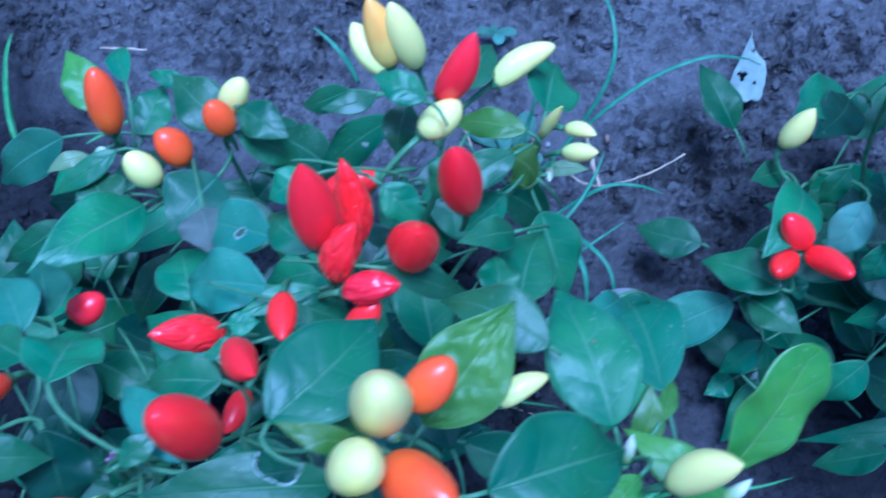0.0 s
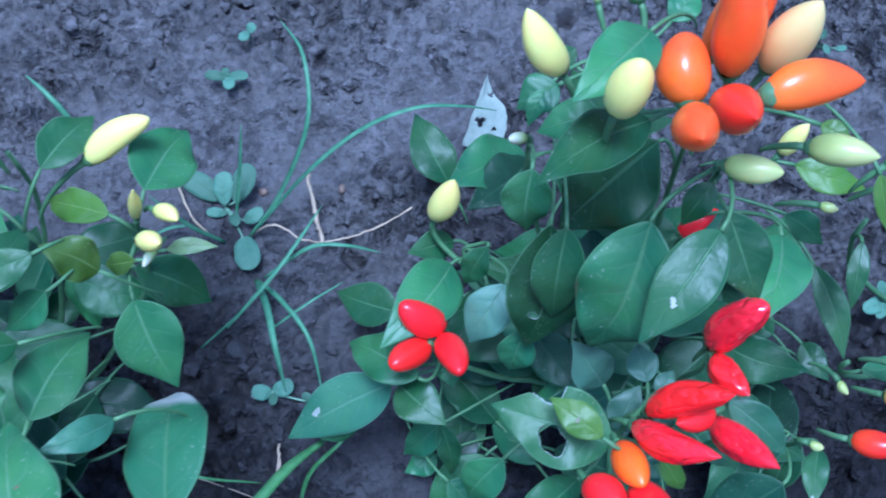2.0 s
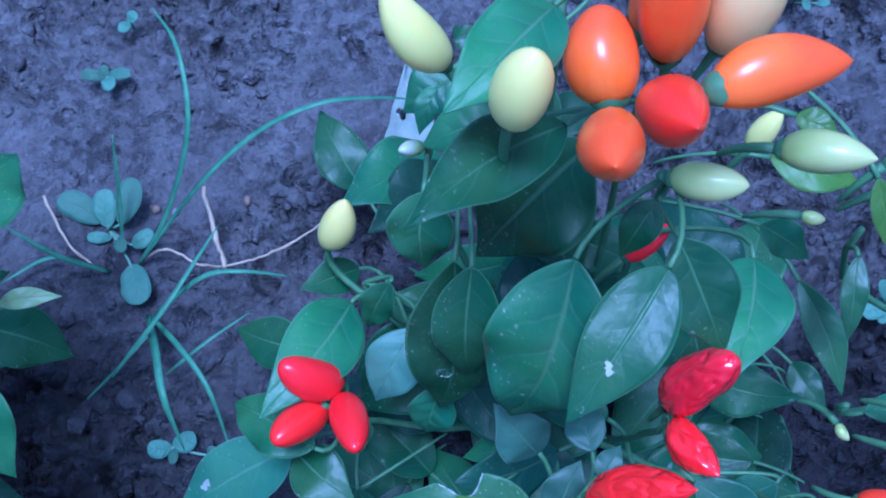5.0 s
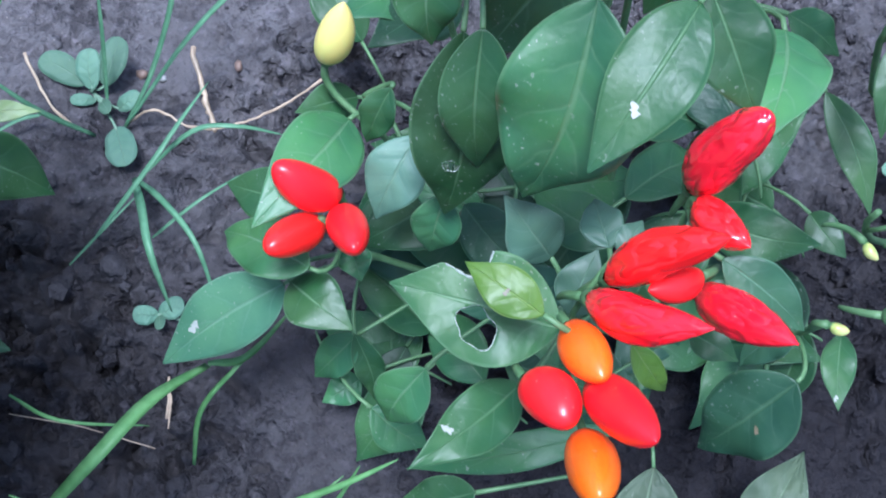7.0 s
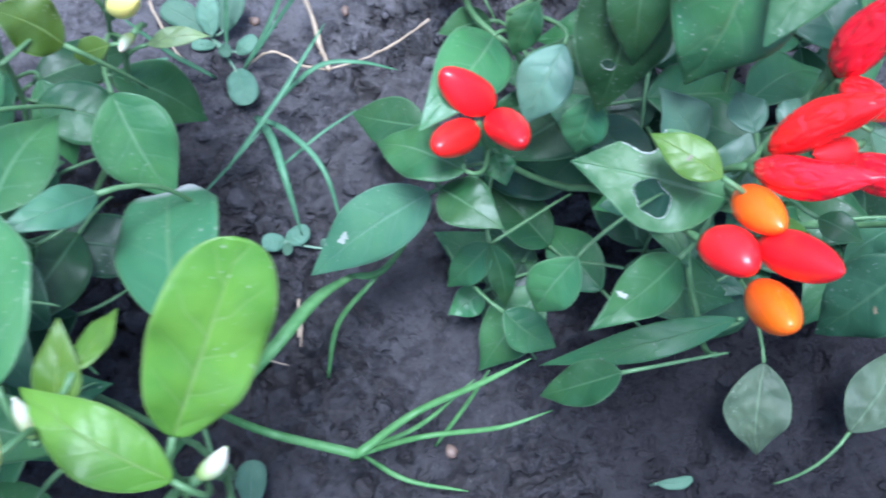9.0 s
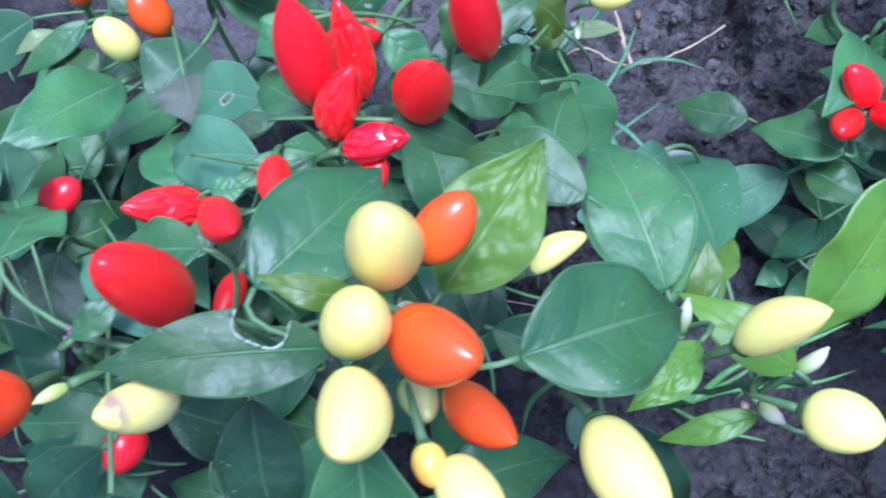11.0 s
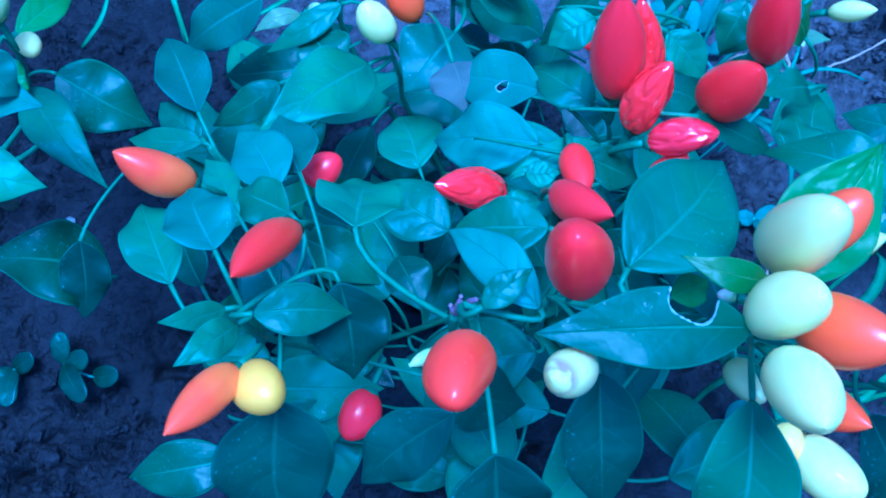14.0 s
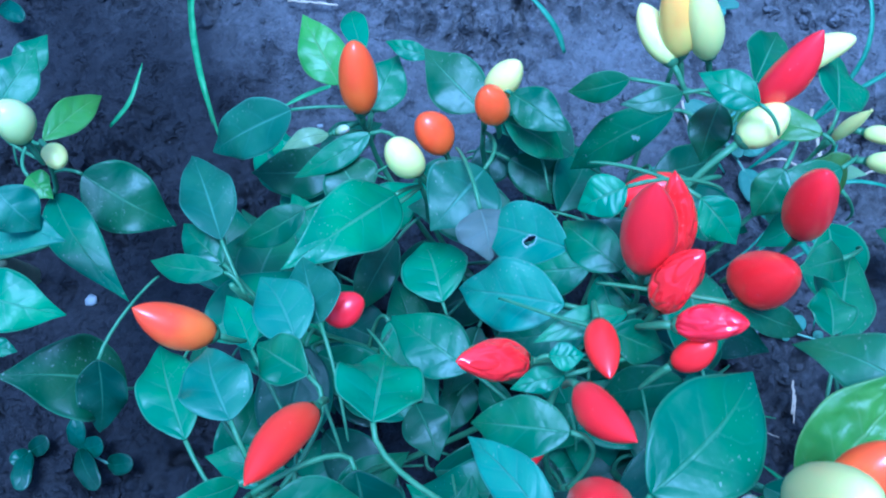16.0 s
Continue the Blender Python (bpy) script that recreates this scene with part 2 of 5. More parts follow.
def soil_material():
    m = Nodes("soil")
    obj = m.add("ShaderNodeTexCoord").outputs["Object"]
    big = m.noise(14.0, 6.0, 0.6, obj)
    mid = m.noise(90.0, 6.0, 0.65, obj)
    fine = m.noise(480.0, 5.0, 0.7, obj)
    col = m.mix(m.steps(big, (0.35, 0.0), (0.65, 1.0)), rgb(0.092, 0.086, 0.088), rgb(0.18, 0.169, 0.173))
    col = m.mix(m.steps(mid, (0.42, 0.0), (0.66, 0.6)), col, rgb(0.165, 0.16, 0.167))
    col = m.mix(m.steps(fine, (0.3, 0.62), (0.48, 0.0)), col, rgb(0.035, 0.032, 0.034))
    col = m.mix(m.steps(m.noise(620.0, 1.0, 0.5, obj), (0.74, 0.0), (0.78, 0.6)), col, rgb(0.4, 0.37, 0.33))
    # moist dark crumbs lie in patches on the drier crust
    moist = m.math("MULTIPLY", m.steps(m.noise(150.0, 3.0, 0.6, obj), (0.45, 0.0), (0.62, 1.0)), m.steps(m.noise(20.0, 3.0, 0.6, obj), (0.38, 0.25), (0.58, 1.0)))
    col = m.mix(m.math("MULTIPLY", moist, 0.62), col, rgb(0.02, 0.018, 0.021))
    col = m.mix(m.steps(m.noise(260.0, 2.0, 0.5, obj), (0.56, 0.0), (0.7, 0.6)), col, rgb(0.2, 0.185, 0.2))
    # darker foot of the bed, shade put into the colour, with a wavering edge
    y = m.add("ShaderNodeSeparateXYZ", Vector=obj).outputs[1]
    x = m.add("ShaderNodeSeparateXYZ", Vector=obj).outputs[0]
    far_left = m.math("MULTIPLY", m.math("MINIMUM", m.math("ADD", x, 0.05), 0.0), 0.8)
    foot_shade = m.steps(m.math("ADD", m.math("ADD", y, far_left), m.math("MULTIPLY", m.math("SUBTRACT", m.noise(11.0, 4.0, 0.6, obj), 0.5), 0.22)), (0.12, 1.0), (0.27, 0.0))
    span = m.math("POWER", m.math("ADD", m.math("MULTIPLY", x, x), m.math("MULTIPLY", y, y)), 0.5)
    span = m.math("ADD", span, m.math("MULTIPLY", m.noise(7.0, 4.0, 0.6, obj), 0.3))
    foot_shade = m.math("MULTIPLY", foot_shade, m.steps(span, (0.52, 1.0), (0.82, 0.0)))
    foot_shade = m.math("MULTIPLY", foot_shade, m.steps(m.math("ADD", m.math("MULTIPLY", x, 2.0), 0.5), (0.2, 1.0), (0.57, 0.85), (0.68, 0.6), (0.82, 0.66), (0.92, 1.0)))
    col = m.mix(m.math("MULTIPLY", foot_shade, 0.9), col, rgb(0.014, 0.013, 0.016))
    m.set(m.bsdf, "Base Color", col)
    m.set(m.bsdf, "Roughness", m.math("SUBTRACT", 0.92, m.math("MULTIPLY", foot_shade, 0.25)))
    m.set(m.bsdf, "Specular IOR Level", 0.12)
    h = m.math("ADD", m.math("MULTIPLY", mid, 0.6), m.math("MULTIPLY", fine, 0.25))
    m.set(m.bsdf, "Normal", m.bump(m.math("ADD", h, m.math("MULTIPLY", moist, -0.3)), 1.0, 0.006))
    return m.mat


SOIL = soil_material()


# ---- building helpers ----
def mesh_of(bm, name, material, smooth=True):
    me = bpy.data.meshes.new(name)
    bm.to_mesh(me)
    bm.free()
    for p in me.polygons:
        p.use_smooth = smooth
    me.materials.append(material)
    return me


def part(name, bm, material, parent, label="", m=None):
    """One mesh under a thing or a part; m is its pose in the world."""
    ob = new(name, mesh_of(bm, name, material))
    ob.parent = parent
    ob.matrix_basis = reach(parent).inverted() @ (m if m is not None else Matrix())
    return tagged(ob, label)


def reach(ob):
    return reach(ob.parent) @ ob.matrix_basis if ob.parent else ob.matrix_basis.copy()


def tube(bm, points, radii, sides=7):
    """A round stem through the points."""
    rings = []
    pts = [Vector(p) for p in points]
    for i, p in enumerate(pts):
        d = (pts[min(i + 1, len(pts) - 1)] - pts[max(i - 1, 0)]).normalized()
        a = d.orthogonal().normalized()
        b = d.cross(a)
        if rings:
            keep = rings[-1][1]
            a = (keep - d * keep.dot(d)).normalized()
            b = d.cross(a)
        r = radii[i] if isinstance(radii, list) else radii
        rings.append(([bm.verts.new(p + r * (a * math.cos(k * math.tau / sides) + b * math.sin(k * math.tau / sides))) for k in range(sides)], a))
    for (r0, _), (r1, _) in zip(rings, rings[1:]):
        for k in range(sides):
            bm.faces.new((r0[k], r0[(k + 1) % sides], r1[(k + 1) % sides], r1[k]))
    bm.faces.new(rings[0][0][::-1])
    bm.faces.new(rings[-1][0])


def curve(p0, p1, p2, p3, n):
    out = []
    for i in range(n + 1):
        t = i / n
        out.append(((1 - t) ** 3) * p0 + 3 * t * (1 - t) ** 2 * p1 + 3 * t * t * (1 - t) * p2 + t ** 3 * p3)
    return out


def spline(points, n):
    """A smooth line through the points."""
    p = [Vector(q) for q in points]
    p = [2 * p[0] - p[1], *p, 2 * p[-1] - p[-2]]
    out = []
    for a, b, c, d in zip(p, p[1:], p[2:], p[3:]):
        for i in range(n):
            t = i / n
            out.append(0.5 * (2 * b + (c - a) * t + (2 * a - 5 * b + 4 * c - d) * t * t + (3 * b - a - 3 * c + d) * t ** 3))
    return out + [p[-2]]


def axes(base, along, up):
    """A pose at base with x along and z towards up."""
    x = along.normalized()
    z = (up - x * up.dot(x)).normalized()
    y = z.cross(x)
    m = Matrix((x, y, z)).transposed().to_4x4()
    m.translation = base
    return m


# ---- ground ----
def soil_height(x, y):
    p = Vector((x, y, 0.0))
    h = 0.014 * noise.noise(p * 7.0) + 0.009 * noise.noise(p * 17.0 + Vector((3, 1, 7)))
    rough = max(0.0, min(1.0, 0.45 + 2.2 * noise.noise(p * 10.0 + Vector((11, 5, 2)))))
    warp = p + 0.0025 * Vector((noise.noise(p * 90.0), noise.noise(p * 90.0 + Vector((5, 0, 0))), 0))
    near, far = noise.voronoi(warp * 95.0)[0][:2]
    crumb = min(1.0, 2.4 * (far - near)) * (0.35 + abs(noise.noise(warp * 47.0 + Vector((2, 9, 4)))) * 1.6)
    small = noise.fractal(warp * 150.0, 0.8, 2.0, 3)
    pit = max(0.0, noise.noise(warp * 85.0 + Vector((1, 8, 3))) - 0.2)
    h += rough * (0.013 * crumb + 0.005 * small - 0.006) - 0.03 * pit * (0.3 + rough) + (1 - rough) * 0.002 * small
    return h - 0.004


def make_ground():
    xs = np.concatenate([[-300, -60, -12, -3, -1.2, -0.7], np.linspace(-0.46, 0.62, 800), [1.0, 1.5, 3, 12, 60, 300]])
    ys = np.concatenate([[-300, -60, -12, -3, -1.0, -0.5], np.linspace(-0.16, 0.6, 560), [0.9, 1.4, 3, 12, 60, 300]])
    verts = [(float(x), float(y), soil_height(x, y) if -0.7 < x < 0.9 and -0.45 < y < 0.8 else -0.004) for y in ys for x in xs]
    n = len(xs)
    faces = [(j * n + i, j * n + i + 1, (j + 1) * n + i + 1, (j + 1) * n + i) for j in range(len(ys) - 1) for i in range(n - 1)]
    me = bpy.data.meshes.new("ground")
    me.from_pydata(verts, [], faces)
    me.polygons.foreach_set("use_smooth", [True] * len(faces))
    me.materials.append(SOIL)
    return tagged(new("ground", me), "dark crumbly garden soil with moist crumbs and small clods, shade painted near the plants", "soil", kind="structure")


make_ground()


def lump(bm, at, size, rng):
    """A rough crumb with flat facets."""
    ico = [(0, -0.53, 0.85), (0, 0.53, 0.85), (0, -0.53, -0.85), (0, 0.53, -0.85), (-0.53, 0.85, 0), (0.53, 0.85, 0),
           (-0.53, -0.85, 0), (0.53, -0.85, 0), (0.85, 0, -0.53), (0.85, 0, 0.53), (-0.85, 0, -0.53), (-0.85, 0, 0.53)]
    sides = ((0, 1, 11), (0, 9, 1), (0, 6, 7), (0, 7, 9), (0, 11, 6), (1, 4, 11), (1, 5, 4), (1, 9, 5), (2, 3, 8), (2, 10, 3),
             (2, 6, 10), (2, 7, 6), (2, 8, 7), (3, 4, 5), (3, 5, 8), (3, 10, 4), (4, 10, 11), (5, 9, 8), (6, 11, 10), (7, 8, 9))
    sx, sy, sz, a = rng.uniform(0.7, 1.3), rng.uniform(0.7, 1.3), rng.uniform(0.5, 0.9), rng.uniform(0, 6.3)
    vs = []
    for x, y, z in ico:
        k = size * rng.uniform(0.7, 1.2)
        x, y = x * math.cos(a) - y * math.sin(a), x * math.sin(a) + y * math.cos(a)
        vs.append(bm.verts.new((at[0] + x * sx * k, at[1] + y * sy * k, at[2] + z * sz * k)))
    for s in sides:
        bm.faces.new([vs[i] for i in s])


def make_crumbs():
    """Loose crumbs of earth, thickest where the soil is rough."""
    rng = random.Random(5)
    made = 0
    bm = bmesh.new()
    while made < 9500:
        x, y = rng.uniform(-0.42, 0.55), rng.uniform(-0.12, 0.56)
        rough = 0.35 + 2.0 * noise.noise(Vector((x, y, 0)) * 10.0 + Vector((11, 5, 2)))
        if rng.random() > 0.12 + max(0.0, rough):
            continue
        size = 0.0006 + 0.0036 * rng.random() ** 4
        lump(bm, (x, y, soil_height(x, y) + 0.25 * size), size, rng)
        made += 1
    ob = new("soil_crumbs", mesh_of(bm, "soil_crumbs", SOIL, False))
    tagged(ob, "loose dark crumbs of earth scattered over the soil", "soil", kind="stuff")


make_crumbs()


# ---- plants ----
def plant(x, y, label):
    ob = new("chilli_plant")
    ob.matrix_basis = pose(x, y, soil_height(x, y))
    return tagged(ob, label, "plant", "ornamental chilli plants")


NODES = {}


def grow(thing, *nodes):
    """Main stem and branches up to the nodes from which leaves and fruit spring."""
    root = reach(thing).translation
    crown = root + Vector((0.004, -0.003, 0.05))
    bm = bmesh.new()
    tube(bm, curve(root + Vector((0, 0, -0.012)), root + Vector((0, 0, 0.015)), crown - Vector((0.003, 0, 0.02)), crown, 8), [0.0048 - 0.0001 * i for i in range(9)], 9)
    part("stem", bm, WOODY, thing, "woody brown-green main stem")
    done, twigs = [crown], []
    for p in sorted((Vector(q) for q in nodes), key=lambda q: (q - crown).length):
        flat = Vector((p.x - crown.x, p.y - crown.y, 0))
        rise = max(p.z - crown.z, 0.02)
        bm = bmesh.new()
        line = curve(crown, crown + 0.5 * flat + Vector((0, 0, 0.12 * rise)), p - Vector((0, 0, 0.6 * rise)), p, 12)
        line = [q + 0.0015 * Vector((noise.noise(q * 60), noise.noise(q * 60 + Vector((9, 0, 0))), 0)) if 0 < i < 12 else q for i, q in enumerate(line)]
        tube(bm, line, [0.0014 - 0.0005 * i / 12 for i in range(13)], 7)
        part("branch", bm, STEM, thing)
        twigs += line[5:-1]
        done.append(p)
    NODES[thing.name] = done[1:] + twigs


def spring(thing, base, away):
    """The node from which a stalk to base most likely comes."""
    return min(NODES[thing.name], key=lambda q: (q - base).length - 0.45 * (q - base).dot(away) + 4.0 * max(0.0, q.z - base.z + 0.006))


def stalk(parent, thing, base, away, r0, r1, name, material=None, reach_most=0.034):
    """A thin stalk that comes up to base from below and behind."""
    start = spring(thing, base, away).copy()
    gap = (start - base).length
    if gap > reach_most:
        start = base + reach_most * (0.25 * (start - base).normalized() + 0.75 * away - Vector((0, 0, 0.45))).normalized()
        gap = (start - base).length
        r0 = 0.0003
    start.z = min(start.z, base.z - 0.25 * gap)
    out = away.copy()
    out.z = min(out.z, -0.1)
    bm = bmesh.new()
    line = curve(start, start + Vector((0, 0, 0.1 * gap)), base + out * 0.5 * gap, base, 9)
    tube(bm, line, [r0 + (r1 - r0) * (i / 9) ** 0.6 for i in range(10)], 6)
    return part(name, bm, material or STEM, parent)


def leaf_form(length, width, seed, blunt=False, quilted=False):
    """The surface of a pointed oval blade along x, arched, folded and wavy: u along, v across."""
    rng = random.Random(seed)
    arch, fold, wave = rng.uniform(0.03, 0.16), rng.uniform(0.06, 0.3), rng.uniform(0.03, 0.09)
    quilt = 0.012 if quilted else rng.choice((0.003, 0.005, 0.008))
    hook, phase, skew = rng.uniform(-0.05, 0.05), rng.uniform(0, 6), rng.uniform(-0.05, 0.05)
    early, full = rng.uniform(0.7, 0.84), rng.uniform(0.84, 1.0)
    lean, point = 0.6, 0.42
    twist, droop = rng.uniform(-0.22, 0.22), rng.uniform(-0.02, 0.05)
    peak = (lean / (lean + point)) ** lean * (point / (lean + point)) ** point

    def at(u, v):
        if blunt:
            e = (u ** lean) * ((1 - u) ** point) / peak
        else:
            k = max(0.0, (u - 0.5) / 0.5)
            e = math.sin(math.pi * u ** early) ** full * (1 - 0.32 * k ** 1.7)
        side = v * 0.5 * width * max(e, 0.0)
        x = u * length
        y = side + skew * length * math.sin(math.pi * u) + hook * length * u ** 3
        z = arch * length * (math.sin(math.pi * u) - 0.3 * u) + fold * abs(side) * (1.0 - 0.6 * u) - 0.9 * fold * side * side / max(width, 1e-4)
        z += wave * width * abs(v) ** 1.5 * math.sin(u * 13 + phase + (2.0 if v > 0 else 0.0)) * math.sin(math.pi * u)
        z += quilt * width * math.sin((u - 0.21 * abs(v)) * 25 + phase) * (1 - abs(v)) * min(1, abs(v) * 6) * math.sin(math.pi * u)
        if quilted:
            z += 0.03 * width * (noise.noise(Vector((u * 11, v * 4, phase))) + 0.5 * noise.noise(Vector((u * 23, v * 9, phase)))) * (1 - abs(v) ** 4)
        z += twist * side * (u - 0.4) - droop * length * u ** 4
        return Vector((x, y, z))

    return at, phase


def ragged(hole, ang, phase):
    return hole[2] * (1 + 0.16 * math.sin(2 * ang + phase) + 0.07 * math.sin(5 * ang + phase))


def leaf_mesh(length, width, seed, holes=(), nu=22, nv=12, blunt=False, quilted=False):
    """A blade 0.3 mm thick."""
    at, phase = leaf_form(length, width, seed, blunt, quilted)
    bm = bmesh.new()
    uv = bm.loops.layers.uv.new("UVMap")
    layers = []
    for lift in (0.00015, -0.00015):
        grid = []
        for i in range(nu + 1):
            u = 0.002 + 0.996 * (0.35 * i / nu + 0.65 * (0.5 - 0.5 * math.cos(math.pi * i / nu)))
            row = []
            for j in range(nv + 1):
                v = -1 + 2 * j / nv
                p = at(u, v)
                inside = False
                for h in holes:
                    # points near a hole move on to its ragged edge
                    c = Vector((h[0] * length, h[1], 0))
                    d = Vector((p.x, p.y, 0)) - c
                    edge = ragged(h, math.atan2(d.y, d.x), phase)
                    if 1e-6 < d.length < edge:
                        q = c + d.normalized() * edge
                        p = Vector((q.x, q.y, p.z))
                        inside = True
                row.append((bm.verts.new(p + Vector((0, 0, lift))), u, v, inside))
            grid.append(row)
        layers.append(grid)
        for i in range(nu):
            for j in range(nv):
                quad = [grid[i][j], grid[i + 1][j], grid[i + 1][j + 1], grid[i][j + 1]]
                if all(q[3] for q in quad):
                    continue
                if lift < 0:
                    quad = quad[::-1]
                f = bm.faces.new([q[0] for q in quad])
                for loop, q in zip(f.loops, quad):
                    loop[uv].uv = (q[1], 0.5 + 0.5 * q[2])
    top, low = layers
    rim = [(i, 0) for i in range(nu + 1)] + [(nu, j) for j in range(1, nv + 1)] + [(i, nv) for i in range(nu - 1, -1, -1)] + [(0, j) for j in range(nv - 1, 0, -1)]
    for (i, j), (k, l) in zip(rim, rim[1:] + rim[:1]):
        a, b, c, d = top[i][j], top[k][l], low[k][l], low[i][j]
        if a[3] and b[3]:
            continue
        f = bm.faces.new([a[0], d[0], c[0], b[0]])
        for loop, q in zip(f.loops, (a, d, c, b)):
            loop[uv].uv = (q[1], 0.5 + 0.5 * q[2])
    bmesh.ops.delete(bm, geom=[v for v in bm.verts if not v.link_faces], context="VERTS")
    return bm


LEAF_WORDS = {"green": "", "deep": "", "dark": "", "silver": "", "lime": "fresh lime-green young leaf", "blue": "", "pale": "pale yellow-green narrow leaf",
              "dull": "dull greyish ageing leaf", "wilted": "limp grey-green wilting leaf", "whitened": "green leaf with a dead white tip"}
count = [0]


def leaf_scar(ob, length, width, seed, place, material, blunt):
    """A ragged dead patch that lies on the blade."""
    at, phase = leaf_form(length, width, seed, blunt)
    u0, y0, r = place
    bm = bmesh.new()

    def on(x, y):
        u = min(max(x / length, 0.02), 0.98)
        lo, hi = at(u, -0.999).y, at(u, 0.999).y
        v = min(max(2 * (y - lo) / max(hi - lo, 1e-5) - 1, -1), 1)
        p = at(u, v)
        return Vector((p.x, p.y, p.z + 0.0004))

    mid = bm.verts.new(on(u0 * length, y0))
    rings = []
    for k in (0.5, 1.0):
        ring = []
        for i in range(16):
            a = i * math.tau / 16
            s = k * r * 0.62 * (1 + 0.45 * math.sin(2 * a + phase) + 0.25 * math.sin(5 * a + 2 * phase) + 0.12 * math.sin(9 * a))
            ring.append(bm.verts.new(on(u0 * length + s * math.cos(a), y0 + s * math.sin(a))))
        rings.append(ring)
    for i in range(16):
        k = (i + 1) % 16
        bm.faces.new((mid, rings[0][i], rings[0][k]))
        bm.faces.new((rings[0][i], rings[1][i], rings[1][k], rings[0][k]))
    part("scar", bm, material, ob, "dry dead patch on the leaf", reach(ob))


def dry_rim(ob, length, width, seed, hole, blunt, thick):
    """The thin whitish edge that dries round an eaten hole."""
    at, phase = leaf_form(length, width, seed, blunt)
    run = []
    for i in range(-30, 90):
        ang = i * math.tau / 60
        edge = ragged(hole, ang, phase)
        x, y = hole[0] * length + edge * math.cos(ang), hole[1] + edge * math.sin(ang)
        u = x / length
        inside = 0.02 < u < 0.98 and at(u, -1).y < y < at(u, 1).y
        if inside:
            lo, hi = at(u, -1).y, at(u, 1).y
            run.append(at(u, 2 * (y - lo) / (hi - lo) - 1))
            if len(run) > 60:
                break
        elif len(run) > 4:
            break
        else:
            run = []
    if len(run) > 4:
        bm = bmesh.new()
        rng = random.Random(seed)
        tube(bm, run, [thick * rng.uniform(0.4, 1.4) for _ in run], 5)
        part("dry_rim", bm, DRY, ob, "whitish dried edge of an eaten hole", reach(ob))


def leaf(thing, kind, base, tip, width, face, hole=None, reach_most=0.034, mark=None, spot=None, blunt=False, quilted=False, bite=None):
    base, tip, face = Vector(base), Vector(tip), Vector(face)
    count[0] += 1
    length = (tip - base).length
    seed = count[0]
    holes = [h for h in (hole, bite) if h]
    bm = leaf_mesh(length, width, seed, holes, *((48, 30) if holes or quilted else (24, 14)), blunt=blunt, quilted=quilted)
    words = LEAF_WORDS[kind] if not holes else "green leaf with an eaten hole"
    ob = part("leaf", bm, LEAF[kind], thing, words, axes(base, tip - base, face))
    for h in holes:
        dry_rim(ob, length, width, seed, h, blunt, 0.0003 if h is bite or thing is plant_a else 0.00017)
    if mark:
        leaf_scar(ob, length, width, seed, mark, SCAR_PALE, blunt)
    if spot:
        leaf_scar(ob, length, width, seed, spot, SCAR_BROWN, blunt)
    stalk(ob, thing, base, (base - tip).normalized(), 0.0008, 0.0007, "petiole", None, reach_most)
    return ob


